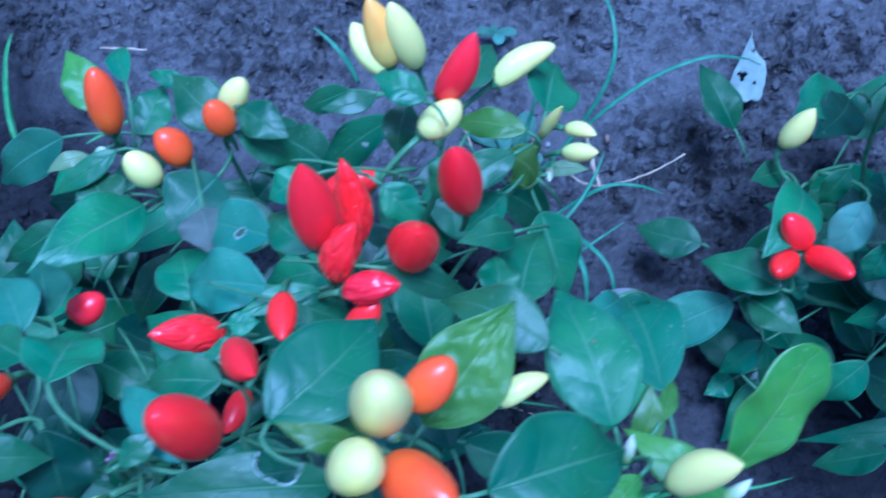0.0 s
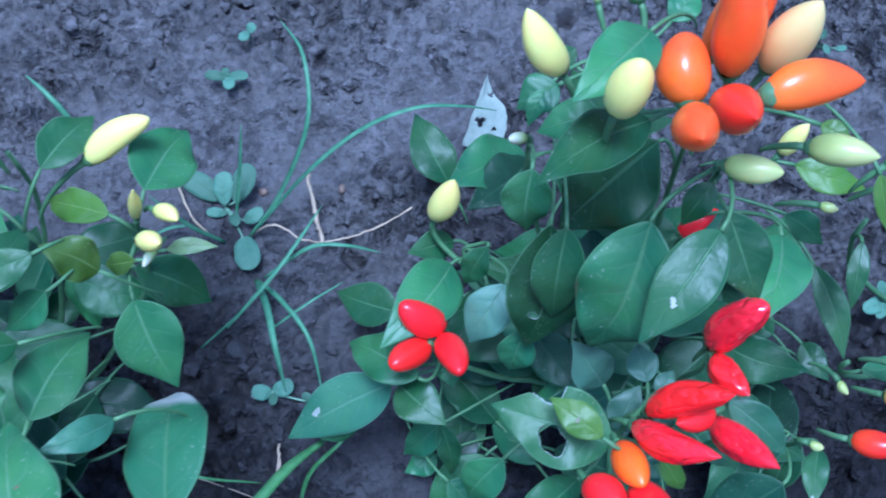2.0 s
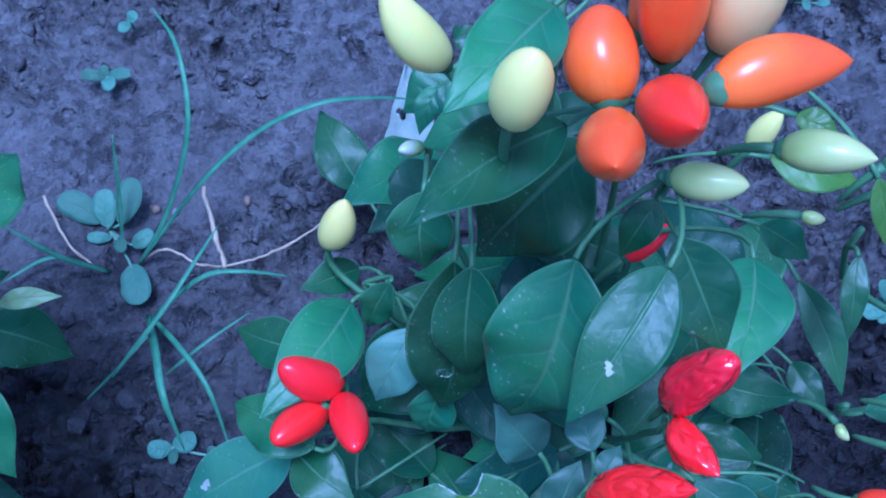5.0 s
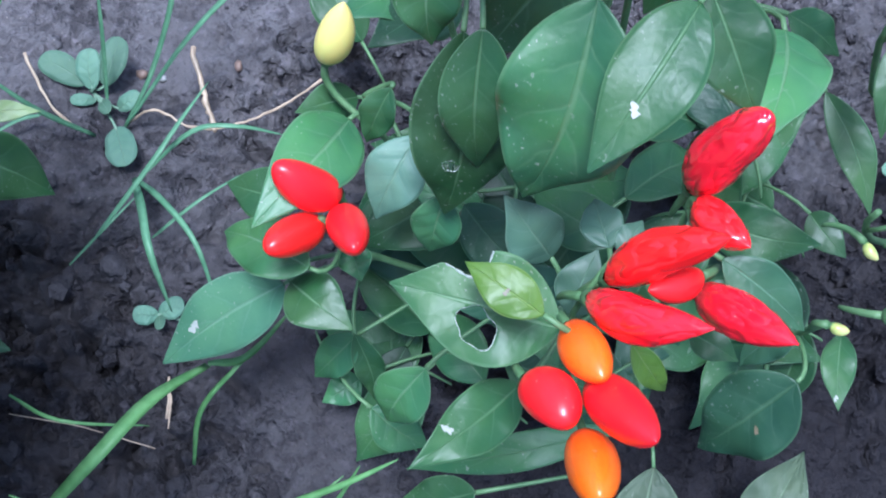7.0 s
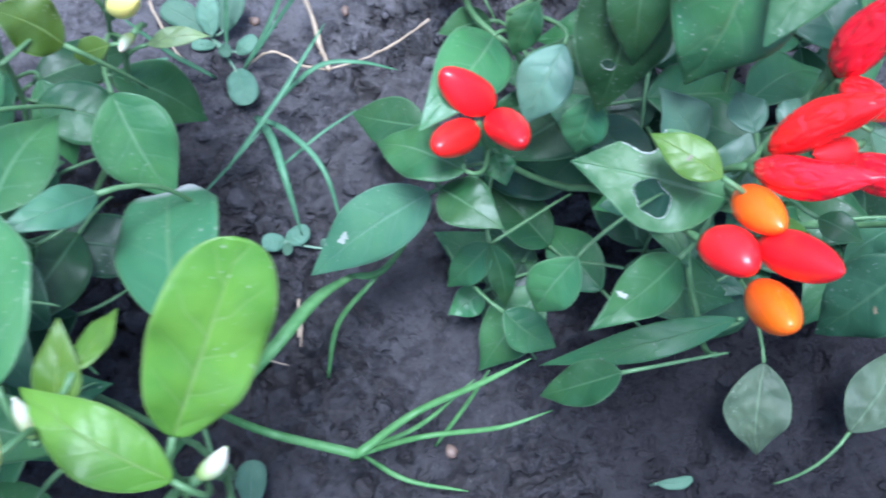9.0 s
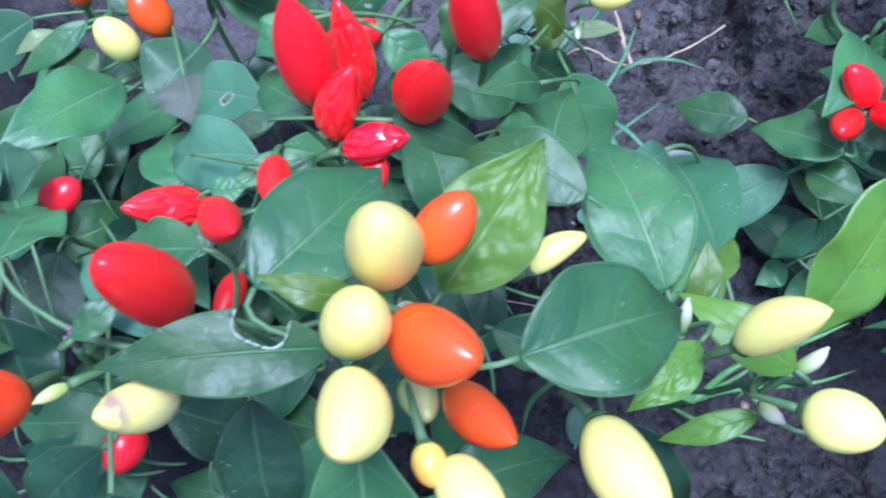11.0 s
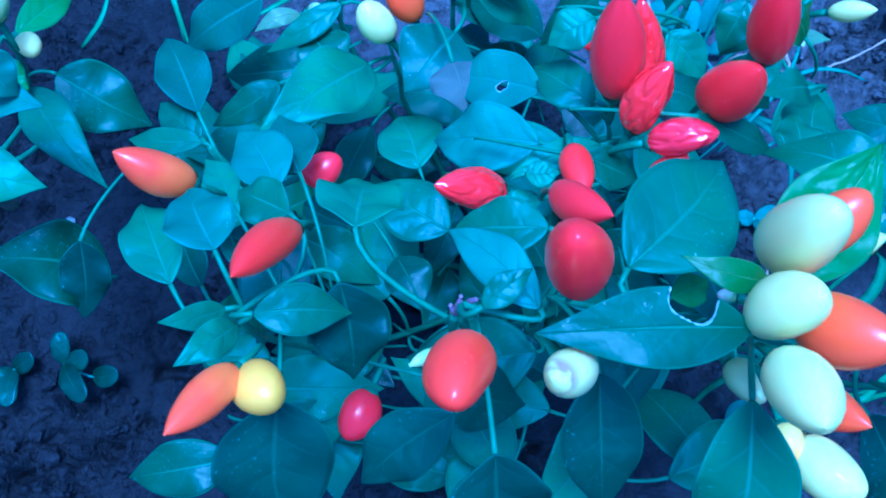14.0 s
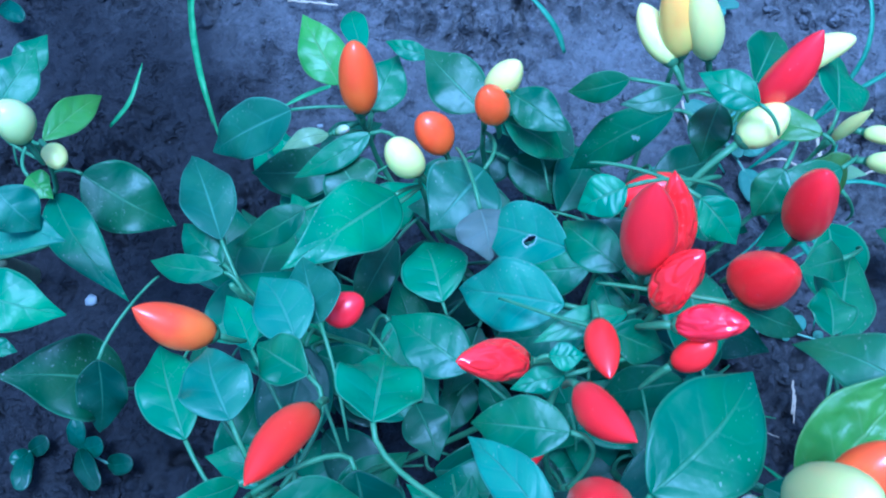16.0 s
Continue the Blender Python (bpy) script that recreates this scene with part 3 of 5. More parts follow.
def chilli(thing, kind, base, tip, width, wrinkled=False, pedicel=0.014, tail=None):
    base, tip = Vector(base), Vector(tip)
    count[0] += 1
    rng = random.Random(1000 + count[0])
    axis = tip - base
    length = axis.length
    slim = length / width
    tail = tail or (0.56 if slim < 1.6 else 0.66 if slim < 2.1 else 0.8 if slim < 2.7 else 0.92)
    belly = 0.44 if slim < 2.1 else 0.4
    bend, turn = rng.uniform(-0.07, 0.07), rng.uniform(0, 6)
    bm = bmesh.new()
    uv = bm.loops.layers.uv.new("UVMap")
    nu, ns = (34, 36) if wrinkled else (22, 20)
    rings = []
    for i in range(nu + 1):
        u = 0.5 - 0.5 * math.cos(math.pi * (0.015 + 0.97 * i / nu))
        v = (u - belly) / (1 - belly) if u > belly else (belly - u) / belly
        r = 0.5 * width * (1 - min(v * v, 1.0)) ** (tail if u > belly else 0.47)
        if u > 0.95:
            r = max(r, 0.0006 * (1 - u) / 0.05 + 0.0002)
        mid = Vector((u * length, bend * length * math.sin(math.pi * u), 0))
        ring = []
        for k in range(ns):
            a = k * math.tau / ns
            s = r * (1 + 0.03 * math.sin(3 * a + turn + 2 * u))
            if wrinkled:
                q = Vector((u * 2.6 + turn, 1.5 * math.cos(a), 1.5 * math.sin(a)))
                ridge = noise.noise(q * 1.3) + 0.8 * abs(noise.noise(q * 2.2)) - 0.2
                s *= 0.99 + 0.11 * ridge * math.sin(math.pi * u) ** 0.5
            ring.append(bm.verts.new(mid + Vector((0, s * math.cos(a), s * math.sin(a)))))
        rings.append((ring, u))
    for (r0, u0), (r1, u1) in zip(rings, rings[1:]):
        for k in range(ns):
            f = bm.faces.new((r0[k], r1[k], r1[(k + 1) % ns], r0[(k + 1) % ns]))
            for loop, uu in zip(f.loops, (u0, u1, u1, u0)):
                loop[uv].uv = (uu, k / ns)
    bm.faces.new(rings[0][0])
    bm.faces.new(rings[-1][0][::-1])
    m = axes(base, axis, Vector((0.1, 0.05, 1.0)) if abs(axis.normalized().z) < 0.95 else Vector((1, 0, 0)))
    words = FRUIT_WORDS[kind].replace("glossy", "wrinkled glossy") if wrinkled else FRUIT_WORDS[kind]
    ob = part("flower_bud" if kind in ("bud", "withered") else "chilli", bm, FRUIT["shrivelled" if wrinkled else kind], thing, words, m)
    # five-toothed calyx over the stalk end
    cup = bmesh.new()
    cr = 0.5 * width * 0.52
    rows = []
    for d, s in ((-0.05, 0.3), (-0.035, 0.62), (0.015, 0.93), (0.055, 1.06)):
        rows.append([cup.verts.new((d * length + (0.012 * length * math.cos(5 * k * math.tau / 20) if s > 1 else 0), cr * s * math.cos(k * math.tau / 20), cr * s * math.sin(k * math.tau / 20))) for k in range(20)])
    for a, b in zip(rows, rows[1:]):
        for k in range(20):
            cup.faces.new((a[k], b[k], b[(k + 1) % 20], a[(k + 1) % 20]))
    cup.faces.new(rows[0])
    part("calyx", cup, STEM, ob, "", m)
    stalk(ob, thing, base - axis.normalized() * 0.04 * length, -axis.normalized(), 0.0009, 0.0012, "pedicel", None, pedicel)
    return ob


plant_a = plant(-0.03, 0.11, "bushy ornamental chilli plant with red, orange and cream fruit")
plant_b = plant(0.225, 0.135, "ornamental chilli plant with upright clusters of red and orange fruit")
plant_c = plant(-0.27, 0.16, "leafy green chilli plant with a few unripe pods")
plant_d = plant(0.4, 0.14, "small chilli plant with orange pods at the bed's edge")

grow(plant_a, (-0.0131, 0.1140, 0.1850), (-0.0557, 0.0518, 0.2720), (-0.1305, 0.1188, 0.1800), (-0.0769, 0.1600, 0.1500), (-0.0989, 0.1861, 0.1400), (-0.0567, 0.1792, 0.1500), (0.0089, 0.2092, 0.1400), (0.0221, 0.1760, 0.1500), (0.0543, 0.1765, 0.1300), (0.0051, 0.0461, 0.2620), (0.0934, 0.0427, 0.2000), (0.0669, 0.0522, 0.2200), (-0.0343, 0.0612, 0.2300), (-0.1094, 0.0570, 0.2350))
leaf(plant_a, "lime", (-0.1075, 0.1995, 0.1400), (-0.1221, 0.2235, 0.1450), 0.0168, (0.05, -0.17, 0.98))
leaf(plant_a, "green", (-0.0998, 0.2131, 0.1362), (-0.1072, 0.2371, 0.1216), 0.0099, (0.10, -0.30, 0.95))
leaf(plant_a, "green", (-0.0973, 0.1969, 0.1200), (-0.0889, 0.2200, 0.1200), 0.0177, (0.11, -0.04, 0.99))
leaf(plant_a, "green", (-0.0575, 0.1859, 0.1536), (-0.0785, 0.2073, 0.1534), 0.0199, (-0.10, -0.09, 0.99))
leaf(plant_a, "green", (-0.0764, 0.2147, 0.1300), (-0.0930, 0.2210, 0.1300), 0.0072, (-0.07, -0.19, 0.98))
leaf(plant_a, "green", (-0.0510, 0.1780, 0.1666), (-0.0286, 0.1729, 0.1475), 0.0133, (0.02, -0.21, 0.98))
leaf(plant_a, "deep", (-0.0481, 0.1840, 0.1738), (-0.0309, 0.1710, 0.1744), 0.0141, (-0.13, -0.12, 0.98))
leaf(plant_a, "green", (-0.0101, 0.1918, 0.1683), (-0.0291, 0.1923, 0.1526), 0.0102, (-0.62, -0.25, 0.74))
leaf(plant_a, "green", (0.0010, 0.1755, 0.1974), (-0.0170, 0.1707, 0.1975), 0.0079, (0.05, -0.17, 0.98))
leaf(plant_a, "deep", (0.0055, 0.1855, 0.1577), (-0.0258, 0.1759, 0.1216), 0.0158, (-0.59, -0.43, 0.69), mark=(0.304, 0.0022, 0.0018))
leaf(plant_a, "deep", (0.0116, 0.1727, 0.1985), (0.0073, 0.1570, 0.1896), 0.0128, (-0.18, -0.45, 0.87), reach_most=0.011)
leaf(plant_a, "green", (0.0176, 0.1639, 0.2190), (0.0013, 0.1729, 0.2183), 0.0107, (-0.15, -0.19, 0.97), reach_most=0.011)
leaf(plant_a, "green", (0.0310, 0.1940, 0.1624), (0.0439, 0.2182, 0.1499), 0.0160, (0.43, 0.22, 0.87))
leaf(plant_a, "green", (0.0618, 0.1899, 0.1486), (0.0692, 0.2216, 0.1264), 0.0250, (0.48, 0.18, 0.86))
leaf(plant_a, "pale", (-0.1096, 0.1800, 0.1431), (-0.1258, 0.1746, 0.1431), 0.0066, (0.06, -0.19, 0.98))
leaf(plant_a, "green", (-0.0930, 0.1727, 0.1651), (-0.1179, 0.1582, 0.1577), 0.0091, (-0.11, -0.29, 0.95))
leaf(plant_a, "green", (-0.0846, 0.1548, 0.1571), (-0.1138, 0.1234, 0.1821), 0.0237, (0.47, 0.25, 0.85))
leaf(plant_a, "green", (-0.0954, 0.1522, 0.1586), (-0.1058, 0.1679, 0.1587), 0.0193, (-0.03, -0.02, 1.00))
leaf(plant_a, "blue", (-0.0561, 0.1605, 0.1680), (-0.0717, 0.1394, 0.1700), 0.0256, (0.13, -0.00, 0.99))
leaf(plant_a, "dull", (-0.0570, 0.1423, 0.1862), (-0.0536, 0.1266, 0.1865), 0.0182, (-0.03, 0.01, 1.00))
leaf(plant_a, "blue", (-0.0319, 0.1275, 0.1999), (-0.0589, 0.1405, 0.1833), 0.0187, (-0.50, 0.06, 0.86), hole=(0.348, 0.0016, 0.0018))
leaf(plant_a, "green", (-0.0178, 0.1204, 0.2060), (-0.0347, 0.1366, 0.1966), 0.0138, (-0.37, 0.15, 0.92))
leaf(plant_a, "blue", (-0.0330, 0.1113, 0.2009), (-0.0637, 0.1180, 0.1794), 0.0210, (-0.57, -0.01, 0.82))
leaf(plant_a, "green", (-0.0686, 0.1216, 0.1474), (-0.0770, 0.1451, 0.1365), 0.0229, (-0.15, 0.37, 0.92), reach_most=0.004)
leaf(plant_a, "blue", (-0.1388, 0.1368, 0.1630), (-0.1535, 0.1708, 0.1494), 0.0185, (-0.07, 0.34, 0.94))
leaf(plant_a, "green", (-0.1367, 0.1261, 0.1645), (-0.1646, 0.1322, 0.1527), 0.0094, (-0.39, -0.02, 0.92))
leaf(plant_a, "deep", (-0.1393, 0.1306, 0.1558), (-0.1556, 0.1446, 0.1511), 0.0138, (-0.16, 0.13, 0.98))
leaf(plant_a, "deep", (-0.1148, 0.1511, 0.1509), (-0.1394, 0.1394, 0.1413), 0.0122, (-0.22, -0.31, 0.93))
leaf(plant_a, "blue", (-0.1259, 0.1941, 0.1287), (-0.1609, 0.1849, 0.1010), 0.0209, (-0.50, -0.41, 0.76))
leaf(plant_a, "blue", (-0.1058, 0.0982, 0.2047), (-0.1184, 0.1189, 0.1947), 0.0176, (-0.16, 0.34, 0.92))
leaf(plant_a, "blue", (-0.1009, 0.1052, 0.1964), (-0.1095, 0.1258, 0.1868), 0.0175, (-0.11, 0.38, 0.92))
leaf(plant_a, "green", (-0.1217, 0.0985, 0.1866), (-0.1330, 0.1171, 0.1772), 0.0108, (-0.15, 0.37, 0.92))
leaf(plant_a, "green", (-0.1335, 0.0711, 0.2063), (-0.1478, 0.0998, 0.1918), 0.0178, (-0.07, 0.42, 0.90))
leaf(plant_a, "blue", (-0.1167, 0.0747, 0.2294), (-0.1260, 0.0949, 0.2193), 0.0188, (-0.08, 0.42, 0.91))
leaf(plant_a, "green", (-0.1007, 0.0883, 0.2138), (-0.1171, 0.0978, 0.2041), 0.0143, (-0.40, 0.21, 0.89))
leaf(plant_a, "green", (-0.0794, 0.0732, 0.2543), (-0.0781, 0.0929, 0.2293), 0.0212, (0.14, 0.77, 0.62), reach_most=0.09)
leaf(plant_a, "green", (-0.0356, 0.0724, 0.2537), (-0.0585, 0.0759, 0.2422), 0.0143, (-0.45, 0.01, 0.89))
leaf(plant_a, "blue", (-0.0399, 0.0497, 0.2759), (-0.0592, 0.0705, 0.2635), 0.0110, (-0.31, 0.25, 0.91))
leaf(plant_a, "green", (-0.0516, 0.0487, 0.2846), (-0.0414, 0.0558, 0.2857), 0.0064, (0.01, -0.17, 0.98))
leaf(plant_a, "deep", (-0.0210, 0.0589, 0.2714), (0.0050, 0.0865, 0.2590), 0.0250, (0.05, -0.02, 0.99))
leaf(plant_a, "deep", (-0.0591, 0.0994, 0.1500), (-0.0858, 0.1179, 0.1450), 0.0210, (-0.16, 0.04, 0.99))
leaf(plant_a, "deep", (-0.0749, 0.0861, 0.1704), (-0.0668, 0.0698, 0.1711), 0.0150, (-0.01, 0.03, 1.00))
leaf(plant_a, "green", (-0.0391, 0.0927, 0.2305), (-0.0302, 0.0932, 0.2305), 0.0072, (0.00, -0.08, 1.00), reach_most=0.004)
leaf(plant_a, "green", (-0.0344, 0.0893, 0.2201), (-0.0482, 0.0853, 0.2201), 0.0069, (0.02, -0.05, 1.00))
leaf(plant_a, "deep", (-0.0225, 0.1018, 0.2167), (-0.0061, 0.0986, 0.2069), 0.0119, (0.47, -0.22, 0.86))
leaf(plant_a, "green", (-0.0181, 0.1401, 0.2189), (-0.0311, 0.1350, 0.2142), 0.0121, (-0.25, -0.24, 0.94))
leaf(plant_a, "green", (0.0031, 0.1404, 0.2090), (0.0149, 0.1301, 0.1996), 0.0125, (0.24, -0.49, 0.84))
leaf(plant_a, "green", (0.0258, 0.1487, 0.2101), (0.0185, 0.1377, 0.2006), 0.0112, (-0.35, -0.47, 0.81), reach_most=0.011)
leaf(plant_a, "green", (-0.0166, 0.1085, 0.2056), (-0.0420, 0.0994, 0.2082), 0.0085, (0.12, -0.04, 0.99))
leaf(plant_a, "deep", (0.0052, 0.1073, 0.2300), (0.0301, 0.1031, 0.2110), 0.0086, (0.56, -0.26, 0.79))
leaf(plant_a, "lime", (0.0150, 0.0601, 0.2500), (0.0396, 0.0876, 0.2620), 0.0235, (-0.06, -0.35, 0.93), quilted=True)
leaf(plant_a, "green", (0.0485, 0.0807, 0.2432), (0.0198, 0.0985, 0.2329), 0.0166, (-0.29, 0.08, 0.95), reach_most=0.004)
leaf(plant_a, "green", (0.0655, 0.0605, 0.2322), (0.0532, 0.1020, 0.2262), 0.0255, (-0.08, 0.22, 0.97), spot=(0.526, -0.0028, 0.0008))
leaf(plant_a, "whitened", (0.0872, 0.0755, 0.1946), (0.0782, 0.1229, 0.1560), 0.0255, (-0.11, 0.38, 0.92))
leaf(plant_a, "green", (0.0582, 0.1523, 0.1429), (0.0698, 0.1250, 0.1218), 0.0235, (0.21, -0.47, 0.86))
leaf(plant_a, "blue", (0.0744, 0.1035, 0.2037), (0.0589, 0.0931, 0.2176), 0.0091, (0.59, 0.18, 0.79))
leaf(plant_a, "green", (0.0450, 0.1060, 0.1903), (0.0553, 0.1360, 0.1749), 0.0201, (0.34, 0.34, 0.88))
leaf(plant_a, "green", (0.0439, 0.1267, 0.1993), (0.0269, 0.1180, 0.2157), 0.0114, (0.67, 0.08, 0.74))
leaf(plant_a, "green", (0.0372, 0.1035, 0.2076), (0.0368, 0.1185, 0.2026), 0.0138, (0.19, 0.32, 0.93))
leaf(plant_a, "deep", (0.0459, 0.1748, 0.1055), (0.0690, 0.1669, 0.0772), 0.0204, (0.66, -0.38, 0.65))
leaf(plant_a, "green", (0.0454, 0.1535, 0.1980), (0.0211, 0.1392, 0.1931), 0.0121, (-0.02, -0.29, 0.96), reach_most=0.011)
leaf(plant_a, "lime", (0.0532, 0.1782, 0.1580), (0.0266, 0.1900, 0.1445), 0.0120, (-0.44, 0.04, 0.90))
leaf(plant_a, "lime", (0.0549, 0.1560, 0.1683), (0.0420, 0.1601, 0.1851), 0.0146, (0.69, -0.37, 0.62))
leaf(plant_a, "lime", (0.0588, 0.1657, 0.1450), (0.0463, 0.1656, 0.1400), 0.0084, (-0.36, -0.20, 0.91))
leaf(plant_a, "pale", (0.0621, 0.1766, 0.1200), (0.0809, 0.1773, 0.1200), 0.0064, (0.01, -0.18, 0.98))
leaf(plant_a, "green", (0.0429, 0.1466, 0.1800), (0.0273, 0.1366, 0.1700), 0.0118, (-0.25, -0.46, 0.85), reach_most=0.011)
leaf(plant_a, "lime", (0.0958, 0.0485, 0.2296), (0.1146, 0.0759, 0.2546), 0.0198, (0.30, -0.25, 0.92), blunt=True)
leaf(plant_a, "deep", (0.0292, 0.0412, 0.2739), (0.0663, 0.0542, 0.2538), 0.0271, (0.46, 0.06, 0.89))
leaf(plant_a, "lime", (0.0694, 0.0464, 0.2433), (0.0520, 0.0327, 0.2450), 0.0107, (0.09, 0.01, 1.00), quilted=True)
leaf(plant_a, "lime", (0.0939, 0.0411, 0.2250), (0.0684, 0.0598, 0.2320), 0.0136, (0.21, -0.07, 0.97))
leaf(plant_a, "lime", (0.0734, 0.0548, 0.2262), (0.0769, 0.0718, 0.2313), 0.0090, (-0.04, -0.28, 0.96))
leaf(plant_a, "lime", (0.0783, 0.0618, 0.2299), (0.0847, 0.0747, 0.2229), 0.0056, (0.23, 0.38, 0.90))
leaf(plant_a, "lime", (-0.0084, 0.0569, 0.2500), (0.0026, 0.0628, 0.2400), 0.0084, (0.63, 0.12, 0.77))
leaf(plant_a, "lime", (0.0905, 0.0337, 0.2000), (0.0656, 0.0305, 0.1900), 0.0079, (-0.37, -0.06, 0.93))
leaf(plant_a, "deep", (0.1087, 0.0290, 0.1900), (0.1205, 0.0312, 0.1850), 0.0115, (0.38, 0.08, 0.92))
leaf(plant_a, "deep", (-0.0030, 0.0419, 0.2958), (-0.0427, 0.0389, 0.3008), 0.0148, (0.13, -0.10, 0.99), bite=(0.264, -0.0082, 0.0061))
leaf(plant_a, "lime", (0.0012, 0.0509, 0.2938), (-0.0157, 0.0547, 0.2988), 0.0063, (0.23, -0.21, 0.95))
leaf(plant_a, "green", (-0.0011, 0.0300, 0.2850), (-0.0034, -0.0012, 0.2500), 0.0209, (-0.12, -0.74, 0.67))
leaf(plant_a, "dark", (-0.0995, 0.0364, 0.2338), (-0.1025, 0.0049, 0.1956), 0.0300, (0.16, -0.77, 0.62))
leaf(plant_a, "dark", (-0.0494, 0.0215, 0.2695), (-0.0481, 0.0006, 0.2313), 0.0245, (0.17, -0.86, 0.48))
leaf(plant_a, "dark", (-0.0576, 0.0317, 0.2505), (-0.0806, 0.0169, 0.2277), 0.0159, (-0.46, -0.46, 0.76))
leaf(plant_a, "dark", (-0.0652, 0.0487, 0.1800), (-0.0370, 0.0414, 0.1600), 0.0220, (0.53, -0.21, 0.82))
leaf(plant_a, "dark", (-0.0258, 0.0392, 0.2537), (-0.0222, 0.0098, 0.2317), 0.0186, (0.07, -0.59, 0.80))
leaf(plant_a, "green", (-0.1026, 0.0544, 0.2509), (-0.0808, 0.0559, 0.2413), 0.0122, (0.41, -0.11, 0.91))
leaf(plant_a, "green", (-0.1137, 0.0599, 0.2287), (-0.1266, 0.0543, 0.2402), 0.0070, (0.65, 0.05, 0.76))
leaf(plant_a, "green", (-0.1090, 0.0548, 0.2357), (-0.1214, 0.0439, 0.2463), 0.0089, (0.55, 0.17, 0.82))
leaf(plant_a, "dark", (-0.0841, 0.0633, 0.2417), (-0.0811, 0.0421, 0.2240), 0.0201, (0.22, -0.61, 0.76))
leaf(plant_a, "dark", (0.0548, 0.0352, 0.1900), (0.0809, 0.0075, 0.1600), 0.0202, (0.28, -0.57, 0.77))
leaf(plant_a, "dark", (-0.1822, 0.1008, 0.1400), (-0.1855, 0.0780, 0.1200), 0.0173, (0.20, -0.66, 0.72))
chilli(plant_a, "orange", (-0.0971, 0.1834, 0.1569), (-0.0979, 0.1968, 0.1820), 0.0127, pedicel=0.034, tail=0.54)
chilli(plant_a, "orange", (-0.0695, 0.1699, 0.1599), (-0.0755, 0.1748, 0.1759), 0.0123)
chilli(plant_a, "cream", (-0.0772, 0.1600, 0.1659), (-0.0848, 0.1646, 0.1807), 0.0113)
chilli(plant_a, "orange", (-0.0526, 0.1764, 0.1703), (-0.0558, 0.1798, 0.1871), 0.0108)
chilli(plant_a, "cream", (-0.0543, 0.1872, 0.1637), (-0.0460, 0.1919, 0.1800), 0.0105)
chilli(plant_a, "amber", (0.0049, 0.1985, 0.1726), (-0.0013, 0.2122, 0.1973), 0.0123)
chilli(plant_a, "cream", (0.0028, 0.1957, 0.1722), (-0.0080, 0.2132, 0.1785), 0.0104)
chilli(plant_a, "cream", (0.0145, 0.1996, 0.1697), (0.0064, 0.2088, 0.1995), 0.0121, tail=0.7)
chilli(plant_a, "red", (0.0221, 0.1715, 0.2017), (0.0333, 0.1824, 0.2262), 0.0110)
chilli(plant_a, "cream", (0.0155, 0.1588, 0.2028), (0.0284, 0.1679, 0.2078), 0.0112, pedicel=0.034)
chilli(plant_a, "cream", (0.0423, 0.1999, 0.1522), (0.0656, 0.2120, 0.1588), 0.0105, pedicel=0.034, tail=0.54)
chilli(plant_a, "red", (0.0286, 0.1304, 0.2123), (0.0252, 0.1357, 0.2475), 0.0130, tail=0.7)
chilli(plant_a, "red", (0.0115, 0.1168, 0.2178), (0.0147, 0.1097, 0.2538), 0.0147)
chilli(plant_a, "red", (-0.0140, 0.1186, 0.2180), (-0.0162, 0.1298, 0.2550), 0.0143)
chilli(plant_a, "red", (-0.0049, 0.1227, 0.2050), (-0.0075, 0.1411, 0.2301), 0.0111, wrinkled=True)
chilli(plant_a, "red", (-0.0104, 0.1075, 0.2206), (-0.0030, 0.1174, 0.2415), 0.0112, wrinkled=True)
chilli(plant_a, "red", (0.0017, 0.1494, 0.1939), (-0.0184, 0.1445, 0.1910), 0.0100)
chilli(plant_a, "red", (-0.0074, 0.1020, 0.2259), (0.0090, 0.1012, 0.2347), 0.0092, wrinkled=True)
chilli(plant_a, "red", (-0.0064, 0.0934, 0.2167), (0.0026, 0.0986, 0.2265), 0.0083)
chilli(plant_a, "red", (-0.0437, 0.0940, 0.2108), (-0.0619, 0.0911, 0.2272), 0.0110, wrinkled=True)
chilli(plant_a, "red", (-0.0258, 0.1038, 0.2171), (-0.0241, 0.0877, 0.2296), 0.0088)
chilli(plant_a, "red", (-0.0330, 0.0824, 0.2497), (-0.0241, 0.0692, 0.2750), 0.0092)
chilli(plant_a, "red", (-0.0324, 0.0533, 0.2836), (-0.0362, 0.0544, 0.3163), 0.0128, tail=0.56)
chilli(plant_a, "scarlet", (-0.0530, 0.0370, 0.3036), (-0.0574, 0.0263, 0.3254), 0.0114, tail=0.54)
chilli(plant_a, "scarred", (-0.0327, 0.0365, 0.2868), (-0.0404, 0.0317, 0.3058), 0.0091)
chilli(plant_a, "scarlet", (-0.0948, 0.0770, 0.2404), (-0.1034, 0.0583, 0.2716), 0.0099)
chilli(plant_a, "flame", (-0.1286, 0.0999, 0.2047), (-0.1458, 0.1032, 0.2230), 0.0120)
chilli(plant_a, "flame", (-0.1063, 0.0422, 0.2491), (-0.1171, 0.0263, 0.2671), 0.0094)
chilli(plant_a, "golden", (-0.1034, 0.0414, 0.2428), (-0.0972, 0.0345, 0.2569), 0.0122)
chilli(plant_a, "red", (-0.1040, 0.1132, 0.1685), (-0.0916, 0.1162, 0.1750), 0.0110)
chilli(plant_a, "red", (-0.0851, 0.0499, 0.1395), (-0.0930, 0.0342, 0.1396), 0.0132)
chilli(plant_a, "cream", (0.0058, 0.0594, 0.2826), (0.0078, 0.0581, 0.3158), 0.0139, tail=0.54)
